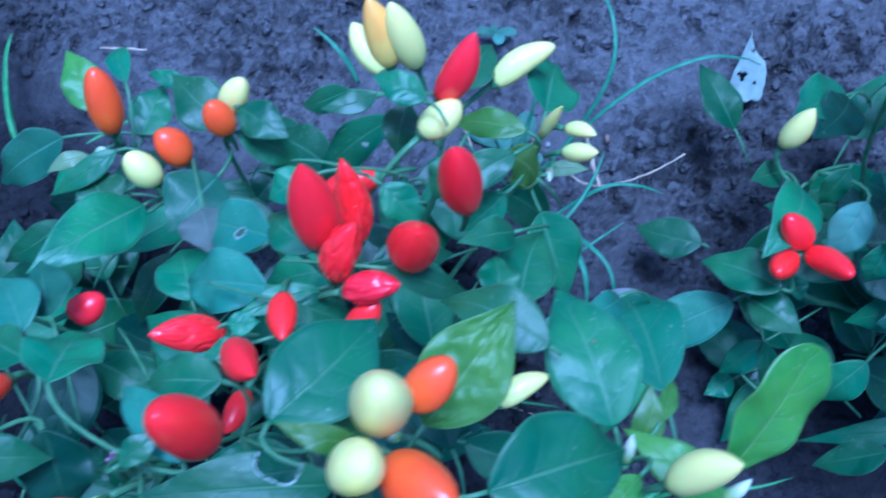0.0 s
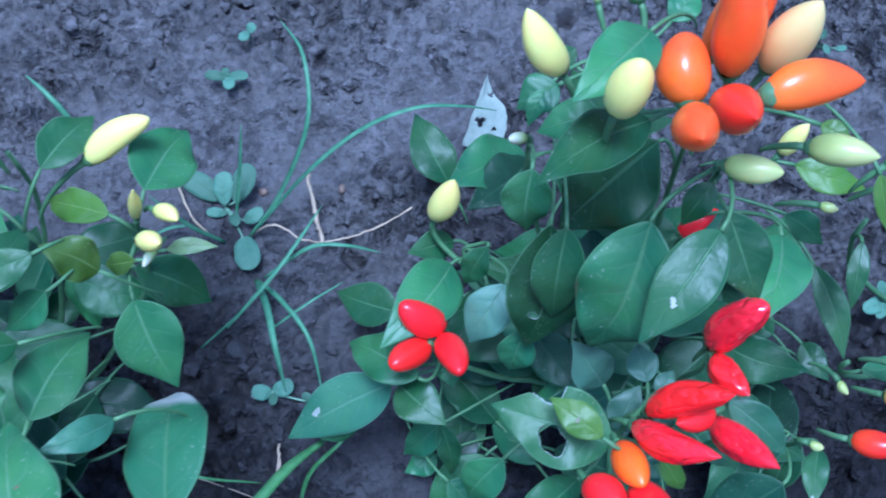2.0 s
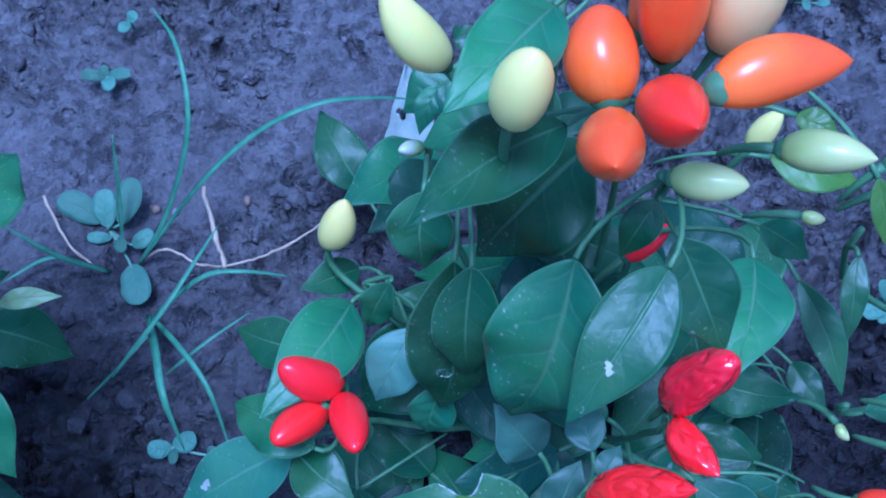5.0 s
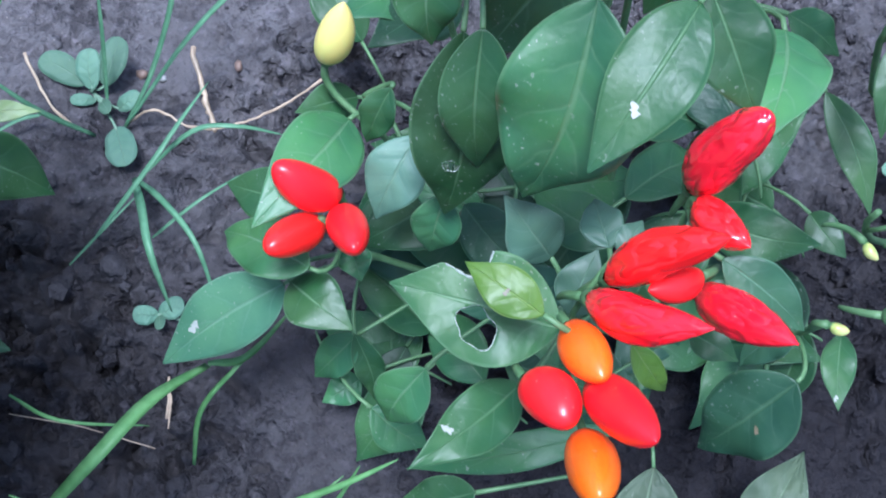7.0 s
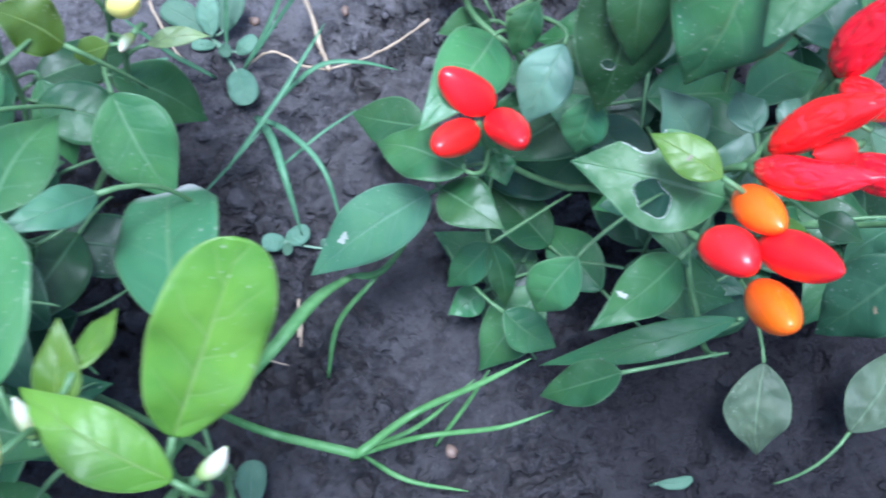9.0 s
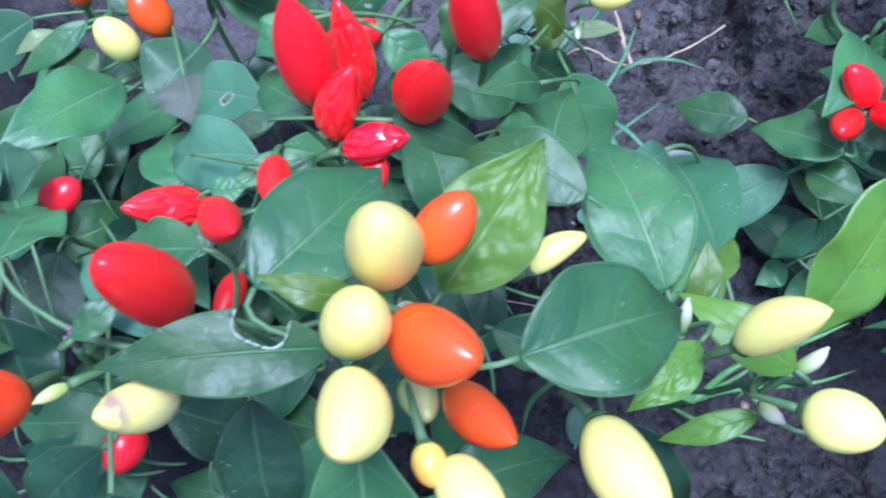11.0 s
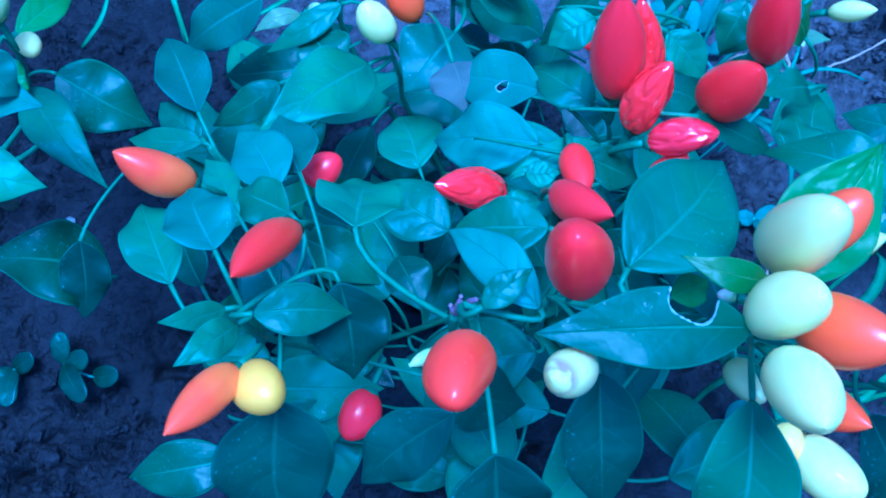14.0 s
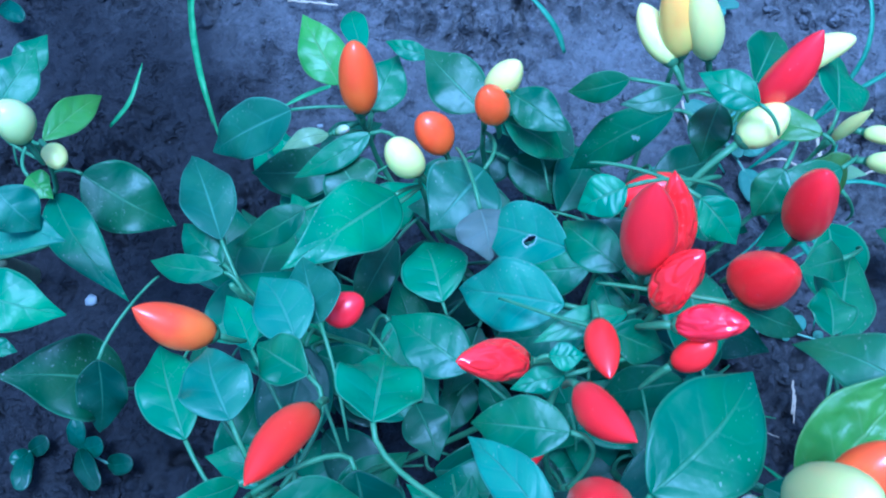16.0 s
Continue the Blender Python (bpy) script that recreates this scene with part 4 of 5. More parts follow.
chilli(plant_a, "orange", (0.0120, 0.0600, 0.2821), (0.0220, 0.0679, 0.2930), 0.0106)
chilli(plant_a, "cream", (-0.0010, 0.0442, 0.2912), (0.0048, 0.0438, 0.3141), 0.0119)
chilli(plant_a, "cream", (0.0000, 0.0351, 0.2994), (0.0004, 0.0217, 0.3216), 0.0120)
chilli(plant_a, "orange", (0.0087, 0.0470, 0.2851), (0.0211, 0.0367, 0.3035), 0.0137)
chilli(plant_a, "orange", (0.0157, 0.0395, 0.2455), (0.0275, 0.0260, 0.2663), 0.0109)
chilli(plant_a, "amber", (0.0097, 0.0275, 0.2646), (0.0117, 0.0187, 0.2650), 0.0070)
chilli(plant_a, "cream", (0.0138, 0.0235, 0.2605), (0.0234, 0.0121, 0.2699), 0.0116)
chilli(plant_a, "cream", (0.0731, 0.0424, 0.2619), (0.0851, 0.0443, 0.2839), 0.0100)
chilli(plant_a, "cream", (0.0927, 0.0315, 0.2308), (0.1066, 0.0242, 0.2400), 0.0139)
chilli(plant_a, "cream", (0.0345, 0.0680, 0.2293), (0.0494, 0.0753, 0.2308), 0.0072, pedicel=0.004)
chilli(plant_a, "red", (-0.0388, 0.0796, 0.2000), (-0.0441, 0.0659, 0.2050), 0.0074)
chilli(plant_a, "cream", (0.0594, 0.1799, 0.1484), (0.0652, 0.1819, 0.1706), 0.0047)
chilli(plant_a, "cream", (0.0679, 0.1804, 0.1543), (0.0778, 0.1739, 0.1622), 0.0061)
chilli(plant_a, "cream", (0.0657, 0.1680, 0.1615), (0.0760, 0.1622, 0.1748), 0.0071)
chilli(plant_a, "bud", (0.0962, 0.0420, 0.2150), (0.1032, 0.0463, 0.2220), 0.0041)
chilli(plant_a, "bud", (0.0689, 0.0515, 0.2250), (0.0696, 0.0578, 0.2350), 0.0035)
chilli(plant_a, "bud", (0.0886, 0.0356, 0.2100), (0.0926, 0.0299, 0.2150), 0.0040)
chilli(plant_a, "withered", (-0.0569, 0.0506, 0.2680), (-0.0557, 0.0527, 0.2760), 0.0017)
chilli(plant_a, "withered", (-0.0551, 0.0513, 0.2680), (-0.0525, 0.0519, 0.2760), 0.0017)
chilli(plant_a, "unripe", (-0.0607, 0.0437, 0.2620), (-0.0668, 0.0401, 0.2650), 0.0031)
chilli(plant_a, "bud", (0.0639, 0.1704, 0.1400), (0.0618, 0.1634, 0.1450), 0.0036)
chilli(plant_a, "bud", (-0.1067, 0.1802, 0.1450), (-0.1019, 0.1799, 0.1500), 0.0034)
chilli(plant_a, "bud", (0.0089, 0.0585, 0.2400), (0.0043, 0.0594, 0.2400), 0.0034)
chilli(plant_a, "cream", (0.0447, 0.0305, 0.2484), (0.0550, 0.0097, 0.2635), 0.0145)
chilli(plant_a, "unripe", (0.0060, 0.0429, 0.2400), (0.0104, 0.0332, 0.2500), 0.0085)
chilli(plant_a, "withered", (-0.0564, 0.0506, 0.2660), (-0.0580, 0.0516, 0.2720), 0.0016)
chilli(plant_a, "withered", (-0.0545, 0.0510, 0.2660), (-0.0516, 0.0509, 0.2700), 0.0015)

grow(plant_b, (0.1577, 0.1380, 0.1250), (0.2170, 0.1006, 0.1550), (0.2455, 0.1219, 0.1600), (0.2432, 0.1893, 0.2000), (0.2475, 0.1723, 0.2000), (0.2290, 0.2188, 0.1800), (0.1935, 0.1950, 0.1600), (0.2874, 0.1013, 0.1100), (0.1707, 0.1727, 0.1200), (0.2228, 0.0697, 0.0800))
leaf(plant_b, "blue", (0.1405, 0.1302, 0.0864), (0.0975, 0.1109, 0.0622), 0.0222, (-0.34, -0.34, 0.88), mark=(0.630, -0.0054, 0.0027))
leaf(plant_b, "green", (0.1445, 0.1277, 0.0980), (0.1609, 0.1113, 0.1047), 0.0169, (-0.22, 0.18, 0.96))
leaf(plant_b, "green", (0.1525, 0.1273, 0.1143), (0.1263, 0.1449, 0.0993), 0.0185, (-0.40, 0.18, 0.90))
leaf(plant_b, "green", (0.1655, 0.1688, 0.1135), (0.1411, 0.1364, 0.1348), 0.0217, (0.44, 0.24, 0.87))
leaf(plant_b, "silver", (0.1846, 0.1566, 0.1294), (0.1698, 0.1387, 0.1169), 0.0167, (-0.19, -0.45, 0.87))
leaf(plant_b, "green", (0.1659, 0.1843, 0.0913), (0.1493, 0.1763, 0.1040), 0.0120, (0.61, -0.00, 0.79))
leaf(plant_b, "deep", (0.1789, 0.1697, 0.1315), (0.1696, 0.1606, 0.1168), 0.0103, (-0.36, -0.67, 0.65))
leaf(plant_b, "deep", (0.1986, 0.1630, 0.1758), (0.1916, 0.1320, 0.1338), 0.0255, (-0.12, -0.79, 0.60), hole=(0.642, -0.0007, 0.0019))
leaf(plant_b, "deep", (0.2027, 0.1594, 0.1840), (0.1997, 0.1366, 0.1527), 0.0165, (-0.09, -0.80, 0.59))
leaf(plant_b, "deep", (0.2248, 0.1543, 0.2041), (0.2093, 0.1233, 0.1679), 0.0309, (-0.28, -0.67, 0.69))
leaf(plant_b, "deep", (0.2437, 0.1500, 0.2063), (0.2190, 0.1209, 0.1983), 0.0178, (-0.09, -0.20, 0.98), mark=(0.624, 0.0013, 0.0018))
leaf(plant_b, "deep", (0.2483, 0.1587, 0.1963), (0.2577, 0.1346, 0.1822), 0.0175, (0.05, -0.49, 0.87))
leaf(plant_b, "green", (0.2699, 0.1582, 0.1707), (0.2568, 0.1280, 0.1855), 0.0188, (0.09, 0.41, 0.91))
leaf(plant_b, "green", (0.2945, 0.1621, 0.1189), (0.3042, 0.1294, 0.1089), 0.0106, (-0.14, -0.33, 0.94))
leaf(plant_b, "green", (0.1931, 0.1775, 0.1870), (0.1902, 0.1631, 0.1687), 0.0163, (-0.09, -0.77, 0.63))
leaf(plant_b, "deep", (0.2251, 0.1803, 0.2150), (0.1908, 0.1558, 0.2331), 0.0165, (-0.05, -0.18, 0.98))
leaf(plant_b, "deep", (0.2351, 0.1924, 0.1677), (0.2027, 0.1718, 0.1411), 0.0340, (-0.06, -0.16, 0.98))
leaf(plant_b, "green", (0.2134, 0.0964, 0.1669), (0.1782, 0.1104, 0.1703), 0.0248, (0.03, -0.17, 0.99), hole=(0.453, 0.0050, 0.0044), bite=(0.66, -0.0115, 0.0066))
leaf(plant_b, "lime", (0.2092, 0.0964, 0.1850), (0.1948, 0.1086, 0.1870), 0.0099, (-0.01, -0.17, 0.98), spot=(0.455, 0.0006, 0.0010))
leaf(plant_b, "silver", (0.2153, 0.1191, 0.1373), (0.2052, 0.1302, 0.1549), 0.0151, (0.35, -0.69, 0.64))
leaf(plant_b, "silver", (0.2173, 0.1018, 0.1519), (0.2246, 0.1151, 0.1584), 0.0118, (-0.16, -0.36, 0.92))
leaf(plant_b, "silver", (0.2283, 0.1174, 0.1486), (0.2262, 0.1315, 0.1435), 0.0105, (-0.15, 0.32, 0.94))
leaf(plant_b, "silver", (0.2266, 0.1101, 0.1747), (0.2331, 0.1164, 0.1745), 0.0062, (0.07, -0.04, 1.00))
leaf(plant_b, "blue", (0.2489, 0.1076, 0.1709), (0.2676, 0.0926, 0.1619), 0.0119, (0.13, -0.38, 0.91))
leaf(plant_b, "deep", (0.2044, 0.0880, 0.1436), (0.1778, 0.0714, 0.1570), 0.0143, (0.38, 0.12, 0.92), mark=(0.655, -0.0010, 0.0017))
leaf(plant_b, "green", (0.1815, 0.0980, 0.1135), (0.1685, 0.0856, 0.0944), 0.0158, (-0.48, -0.55, 0.68), spot=(0.120, -0.0111, 0.0023))
leaf(plant_b, "dark", (0.2795, 0.0873, 0.1022), (0.2552, 0.0731, 0.0716), 0.0245, (-0.63, -0.38, 0.68), spot=(0.414, 0.0044, 0.0014))
leaf(plant_b, "green", (0.2948, 0.0998, 0.0975), (0.2882, 0.0788, 0.1023), 0.0094, (-0.07, 0.24, 0.97), mark=(0.862, -0.0003, 0.0012))
leaf(plant_b, "wilted", (0.2488, 0.0707, 0.0320), (0.2436, 0.0387, 0.0165), 0.0232, (-0.14, -0.41, 0.90), quilted=True)
leaf(plant_b, "wilted", (0.2735, 0.0437, 0.0321), (0.2972, 0.0714, 0.0374), 0.0199, (-0.15, -0.06, 0.99), quilted=True)
leaf(plant_b, "deep", (0.2339, 0.0817, 0.0683), (0.1686, 0.0782, 0.0584), 0.0114, (-0.15, -0.08, 0.99))
leaf(plant_b, "deep", (0.1914, 0.0657, 0.0959), (0.1675, 0.0637, 0.0762), 0.0137, (-0.63, -0.12, 0.77))
leaf(plant_b, "deep", (0.1582, 0.1173, 0.0624), (0.1410, 0.1084, 0.0453), 0.0129, (-0.49, -0.47, 0.74))
leaf(plant_b, "green", (0.1541, 0.1091, 0.0217), (0.1399, 0.1027, 0.0216), 0.0121, (0.04, -0.11, 0.99))
leaf(plant_b, "deep", (0.1600, 0.0957, 0.0513), (0.1761, 0.0824, 0.0413), 0.0153, (0.31, -0.31, 0.90))
leaf(plant_b, "deep", (0.1578, 0.1172, 0.0647), (0.1614, 0.0986, 0.0418), 0.0098, (0.19, -0.75, 0.64))
leaf(plant_b, "green", (0.2508, 0.1013, 0.1138), (0.2621, 0.0922, 0.1137), 0.0091, (-0.10, -0.13, 0.99))
leaf(plant_b, "blue", (0.2927, 0.1078, 0.0629), (0.2772, 0.1006, 0.0441), 0.0128, (-0.65, -0.35, 0.67))
leaf(plant_b, "green", (0.1622, 0.1366, 0.0985), (0.1641, 0.1261, 0.0984), 0.0099, (0.03, -0.00, 1.00))
leaf(plant_b, "deep", (0.1905, 0.1400, 0.1300), (0.1851, 0.1286, 0.1142), 0.0136, (-0.22, -0.76, 0.62))
leaf(plant_b, "deep", (0.3086, 0.1480, 0.0438), (0.3186, 0.1324, 0.0433), 0.0115, (-0.18, -0.14, 0.97))
leaf(plant_b, "deep", (0.1959, 0.2159, 0.0965), (0.1652, 0.1963, 0.1189), 0.0234, (0.53, 0.13, 0.84))
leaf(plant_b, "green", (0.2234, 0.1958, 0.2385), (0.2007, 0.1722, 0.2490), 0.0165, (-0.05, -0.17, 0.98))
leaf(plant_b, "green", (0.2294, 0.2235, 0.1850), (0.2188, 0.2139, 0.1800), 0.0099, (-0.15, -0.32, 0.94))
leaf(plant_b, "green", (0.2397, 0.2267, 0.1835), (0.2499, 0.2393, 0.1834), 0.0109, (0.08, -0.05, 1.00))
leaf(plant_b, "green", (0.2132, 0.1852, 0.2079), (0.1939, 0.1839, 0.2026), 0.0125, (-0.36, -0.17, 0.92))
leaf(plant_b, "green", (0.1991, 0.2046, 0.1849), (0.1924, 0.1943, 0.1800), 0.0066, (-0.11, -0.37, 0.92))
leaf(plant_b, "green", (0.2094, 0.2196, 0.1700), (0.2032, 0.2266, 0.1700), 0.0076, (-0.11, -0.10, 0.99))
leaf(plant_b, "deep", (0.2450, 0.1674, 0.1965), (0.2360, 0.1578, 0.1866), 0.0091, (-0.38, -0.46, 0.80))
leaf(plant_b, "lime", (0.2917, 0.1667, 0.2002), (0.2946, 0.1506, 0.1905), 0.0058, (-0.12, -0.53, 0.84))
leaf(plant_b, "lime", (0.2767, 0.1828, 0.2000), (0.2856, 0.1775, 0.2000), 0.0064, (-0.11, -0.18, 0.98))
leaf(plant_b, "deep", (0.2780, 0.1715, 0.1500), (0.2920, 0.1631, 0.1400), 0.0105, (0.34, -0.43, 0.84))
leaf(plant_b, "deep", (0.1406, 0.1676, 0.0450), (0.1123, 0.1796, 0.0350), 0.0192, (-0.36, -0.07, 0.93), reach_most=0.004)
leaf(plant_b, "lime", (0.2307, 0.0946, 0.1488), (0.2399, 0.0845, 0.1352), 0.0071, (0.36, -0.62, 0.70))
chilli(plant_b, "red", (0.1619, 0.1441, 0.1214), (0.1492, 0.1473, 0.1421), 0.0118, tail=0.54)
chilli(plant_b, "red", (0.1564, 0.1383, 0.1178), (0.1449, 0.1282, 0.1349), 0.0107, tail=0.54)
chilli(plant_b, "red", (0.1621, 0.1398, 0.1206), (0.1683, 0.1233, 0.1460), 0.0105, tail=0.54)
chilli(plant_b, "cream", (0.1599, 0.1869, 0.1136), (0.1682, 0.1943, 0.1333), 0.0107, pedicel=0.034)
chilli(plant_b, "red", (0.2465, 0.1261, 0.1624), (0.2577, 0.1317, 0.1919), 0.0123, wrinkled=True, tail=0.54)
chilli(plant_b, "red", (0.2468, 0.1219, 0.1659), (0.2531, 0.1079, 0.1786), 0.0091, wrinkled=True)
chilli(plant_b, "red", (0.2241, 0.1052, 0.1722), (0.2441, 0.1048, 0.2015), 0.0102, wrinkled=True)
chilli(plant_b, "red", (0.2196, 0.1011, 0.1740), (0.2392, 0.0886, 0.1990), 0.0097, wrinkled=True)
chilli(plant_b, "red", (0.2447, 0.1026, 0.1636), (0.2578, 0.0862, 0.1855), 0.0102, wrinkled=True)
chilli(plant_b, "red", (0.2435, 0.1042, 0.1713), (0.2307, 0.0999, 0.1829), 0.0072)
chilli(plant_b, "tangerine", (0.2150, 0.0951, 0.1738), (0.2191, 0.0823, 0.1890), 0.0099)
chilli(plant_b, "red", (0.2053, 0.0848, 0.1740), (0.2120, 0.0749, 0.1873), 0.0111, tail=0.56)
chilli(plant_b, "red", (0.2190, 0.0831, 0.1725), (0.2256, 0.0690, 0.2022), 0.0107, tail=0.7)
chilli(plant_b, "tangerine", (0.2158, 0.0724, 0.1717), (0.2153, 0.0602, 0.1955), 0.0107, tail=0.54)
chilli(plant_b, "cream", (0.2011, 0.1949, 0.2183), (0.1911, 0.2020, 0.2421), 0.0104, pedicel=0.034)
chilli(plant_b, "cream", (0.2128, 0.1732, 0.2392), (0.2172, 0.1766, 0.2609), 0.0112, pedicel=0.034)
chilli(plant_b, "orange", (0.2320, 0.1753, 0.2356), (0.2313, 0.1935, 0.2417), 0.0144, tail=0.54)
chilli(plant_b, "orange", (0.2445, 0.1865, 0.2301), (0.2430, 0.1989, 0.2650), 0.0136)
chilli(plant_b, "orange", (0.2409, 0.1944, 0.2250), (0.2538, 0.2128, 0.2550), 0.0139)
chilli(plant_b, "peach", (0.2556, 0.1891, 0.2269), (0.2639, 0.1946, 0.2527), 0.0128)
chilli(plant_b, "orange", (0.2473, 0.1708, 0.2506), (0.2737, 0.1752, 0.2470), 0.0121)
chilli(plant_b, "scarlet", (0.2437, 0.1756, 0.2342), (0.2413, 0.1592, 0.2644), 0.0127)
chilli(plant_b, "orange", (0.2295, 0.1644, 0.2524), (0.2263, 0.1512, 0.2737), 0.0113)
chilli(plant_b, "unripe", (0.2463, 0.1698, 0.2050), (0.2617, 0.1649, 0.2100), 0.0084)
chilli(plant_b, "unripe", (0.2689, 0.1723, 0.2100), (0.2860, 0.1658, 0.2170), 0.0093)
chilli(plant_b, "unripe", (0.2293, 0.2312, 0.1900), (0.2213, 0.2475, 0.2000), 0.0121, pedicel=0.034)
chilli(plant_b, "unripe", (0.2169, 0.2334, 0.1850), (0.2149, 0.2432, 0.1900), 0.0041)
chilli(plant_b, "red", (0.2420, 0.1659, 0.1500), (0.2548, 0.1726, 0.1550), 0.0068)
chilli(plant_b, "unripe", (0.2828, 0.1678, 0.1700), (0.2885, 0.1662, 0.1700), 0.0035)
chilli(plant_b, "cream", (0.2765, 0.1905, 0.1570), (0.2830, 0.1952, 0.1700), 0.0068)
leaf(plant_b, "lime", (0.2890, 0.1960, 0.1300), (0.3150, 0.1870, 0.1260), 0.0125, (-0.10, -0.15, 0.98))
leaf(plant_b, "dark", (0.1972, 0.2145, 0.0961), (0.1724, 0.1892, 0.1166), 0.0215, (-0.01, -0.17, 0.99))
leaf(plant_b, "deep", (0.2027, 0.2058, 0.1851), (0.1895, 0.1992, 0.1815), 0.0135, (-0.02, -0.16, 0.99))
chilli(plant_b, "bud", (0.1930, 0.1966, 0.1650), (0.1869, 0.1943, 0.1700), 0.0043)
chilli(plant_b, "unripe", (0.2880, 0.1005, 0.1100), (0.2928, 0.0984, 0.1100), 0.0033)
chilli(plant_b, "unripe", (0.3009, 0.1218, 0.1100), (0.3034, 0.1168, 0.1100), 0.0033)

grow(plant_c, (-0.2183, 0.1799, 0.1300), (-0.2099, 0.1611, 0.1300))
leaf(plant_c, "green", (-0.2370, 0.1962, 0.1200), (-0.2256, 0.2202, 0.1200), 0.0190, (0.26, -0.12, 0.96))
leaf(plant_c, "green", (-0.2377, 0.2146, 0.1000), (-0.2312, 0.2351, 0.1000), 0.0138, (0.26, -0.08, 0.96))
leaf(plant_c, "lime", (-0.2130, 0.1790, 0.1328), (-0.1982, 0.2037, 0.1161), 0.0128, (0.51, 0.25, 0.82))
leaf(plant_c, "deep", (-0.2078, 0.1755, 0.1060), (-0.1747, 0.1608, 0.0878), 0.0271, (0.38, -0.24, 0.89))
leaf(plant_c, "deep", (-0.2095, 0.1613, 0.1257), (-0.1783, 0.1231, 0.1305), 0.0178, (-0.00, 0.12, 0.99))
leaf(plant_c, "blue", (-0.1946, 0.1398, 0.2042), (-0.1840, 0.1301, 0.1952), 0.0154, (0.43, -0.32, 0.85))
leaf(plant_c, "blue", (-0.2128, 0.1356, 0.1848), (-0.1777, 0.1261, 0.1949), 0.0191, (-0.28, -0.00, 0.96))
leaf(plant_c, "green", (-0.2136, 0.1171, 0.1737), (-0.1824, 0.1091, 0.1739), 0.0198, (-0.02, -0.03, 1.00))
leaf(plant_c, "deep", (-0.1796, 0.0942, 0.1149), (-0.2119, 0.0937, 0.1479), 0.0295, (0.71, -0.06, 0.70), reach_most=0.004)
leaf(plant_c, "lime", (-0.2155, 0.1652, 0.1350), (-0.2056, 0.1576, 0.1350), 0.0109, (0.01, 0.01, 1.00))
leaf(plant_c, "green", (-0.2195, 0.1048, 0.1400), (-0.2096, 0.1023, 0.1400), 0.0066, (-0.00, -0.01, 1.00))
chilli(plant_c, "unripe", (-0.2033, 0.1669, 0.1687), (-0.2071, 0.1738, 0.1834), 0.0127)
chilli(plant_c, "cream", (-0.2060, 0.1722, 0.1438), (-0.1988, 0.1652, 0.1488), 0.0085)

grow(plant_d, (0.3002, 0.1655, 0.1600), (0.2984, 0.1250, 0.1300))
leaf(plant_d, "green", (0.3016, 0.1609, 0.1500), (0.2991, 0.1404, 0.1400), 0.0070, (-0.21, -0.41, 0.89))
leaf(plant_d, "green", (0.3056, 0.1235, 0.1200), (0.3306, 0.1275, 0.1100), 0.0093, (0.37, 0.04, 0.93))
chilli(plant_d, "orange", (0.3093, 0.1220, 0.1400), (0.3173, 0.1160, 0.1500), 0.0101)
chilli(plant_d, "scarlet", (0.2985, 0.1000, 0.1220), (0.3125, 0.0955, 0.1300), 0.0095)
chilli(plant_d, "amber", (0.3072, 0.1125, 0.1362), (0.3155, 0.1085, 0.1450), 0.0098)
chilli(plant_d, "unripe", (0.2940, 0.1696, 0.2000), (0.3084, 0.1762, 0.2050), 0.0063)
chilli(plant_d, "unripe", (0.2987, 0.1669, 0.1900), (0.3118, 0.1684, 0.1900), 0.0044)



# ---- grass and weeds ----
def tuft(label):
    return tagged(new("grass_tuft"), label, "grass", "grass tufts on the soil")


tuft_1, tuft_2, tuft_3 = (tuft("long arching green grass blades growing from the soil") for _ in range(3))
tuft_4, tuft_5, tuft_6 = (tuft("thin green grass blades spread low over the soil") for _ in range(3))


def blade(thing, width, *points):
    """A long narrow leaf with a keel."""
    pts = spline(points, 6)
    bm = bmesh.new()
    n = len(pts) - 1
    rows = []
    for i, p in enumerate(pts):
        u = i / n
        d = (pts[min(i + 1, n)] - pts[max(i - 1, 0)]).normalized()
        s = d.cross(Vector((0, 0, 1))).normalized()
        up = s.cross(d)
        w = 0.5 * width * min(1.0, 0.55 + 2.0 * u) * (1 - u ** 3) ** 0.8 + 0.00015
        rows.append([bm.verts.new(p + s * w * a + up * b) for a, b in ((-1, w * 0.35), (0, 0), (1, w * 0.35), (0, -0.0003))])
    for a, b in zip(rows, rows[1:]):
        for k in range(4):
            bm.faces.new((a[k], a[(k + 1) % 4], b[(k + 1) % 4], b[k]))
    bm.faces.new(rows[0])
    bm.faces.new(rows[-1][::-1])
    bmesh.ops.recalc_face_normals(bm, faces=bm.faces)
    return part("blade", bm, GRASS_DULL if thing in (tuft_1, tuft_2) else GRASS, thing)


blade(tuft_1, 0.0020, (0.0657, 0.2157, 0.0020), (0.0994, 0.2385, 0.0300), (0.1261, 0.2520, 0.0450), (0.1502, 0.2587, 0.0500), (0.1703, 0.2630, 0.0400), (0.1866, 0.2686, 0.0200))
blade(tuft_1, 0.0021, (0.0657, 0.2157, 0.0020), (0.0864, 0.2281, 0.0300), (0.1035, 0.2492, 0.0600), (0.1032, 0.2765, 0.0700), (0.0910, 0.2997, 0.0600))
blade(tuft_1, 0.0017, (0.0599, 0.2242, 0.0020), (0.0676, 0.2415, 0.0300), (0.0722, 0.2544, 0.0500))
blade(tuft_1, 0.0018, (0.0613, 0.1688, 0.0200), (0.0836, 0.1896, 0.0300), (0.0951, 0.2057, 0.0300), (0.1039, 0.2249, 0.0200))
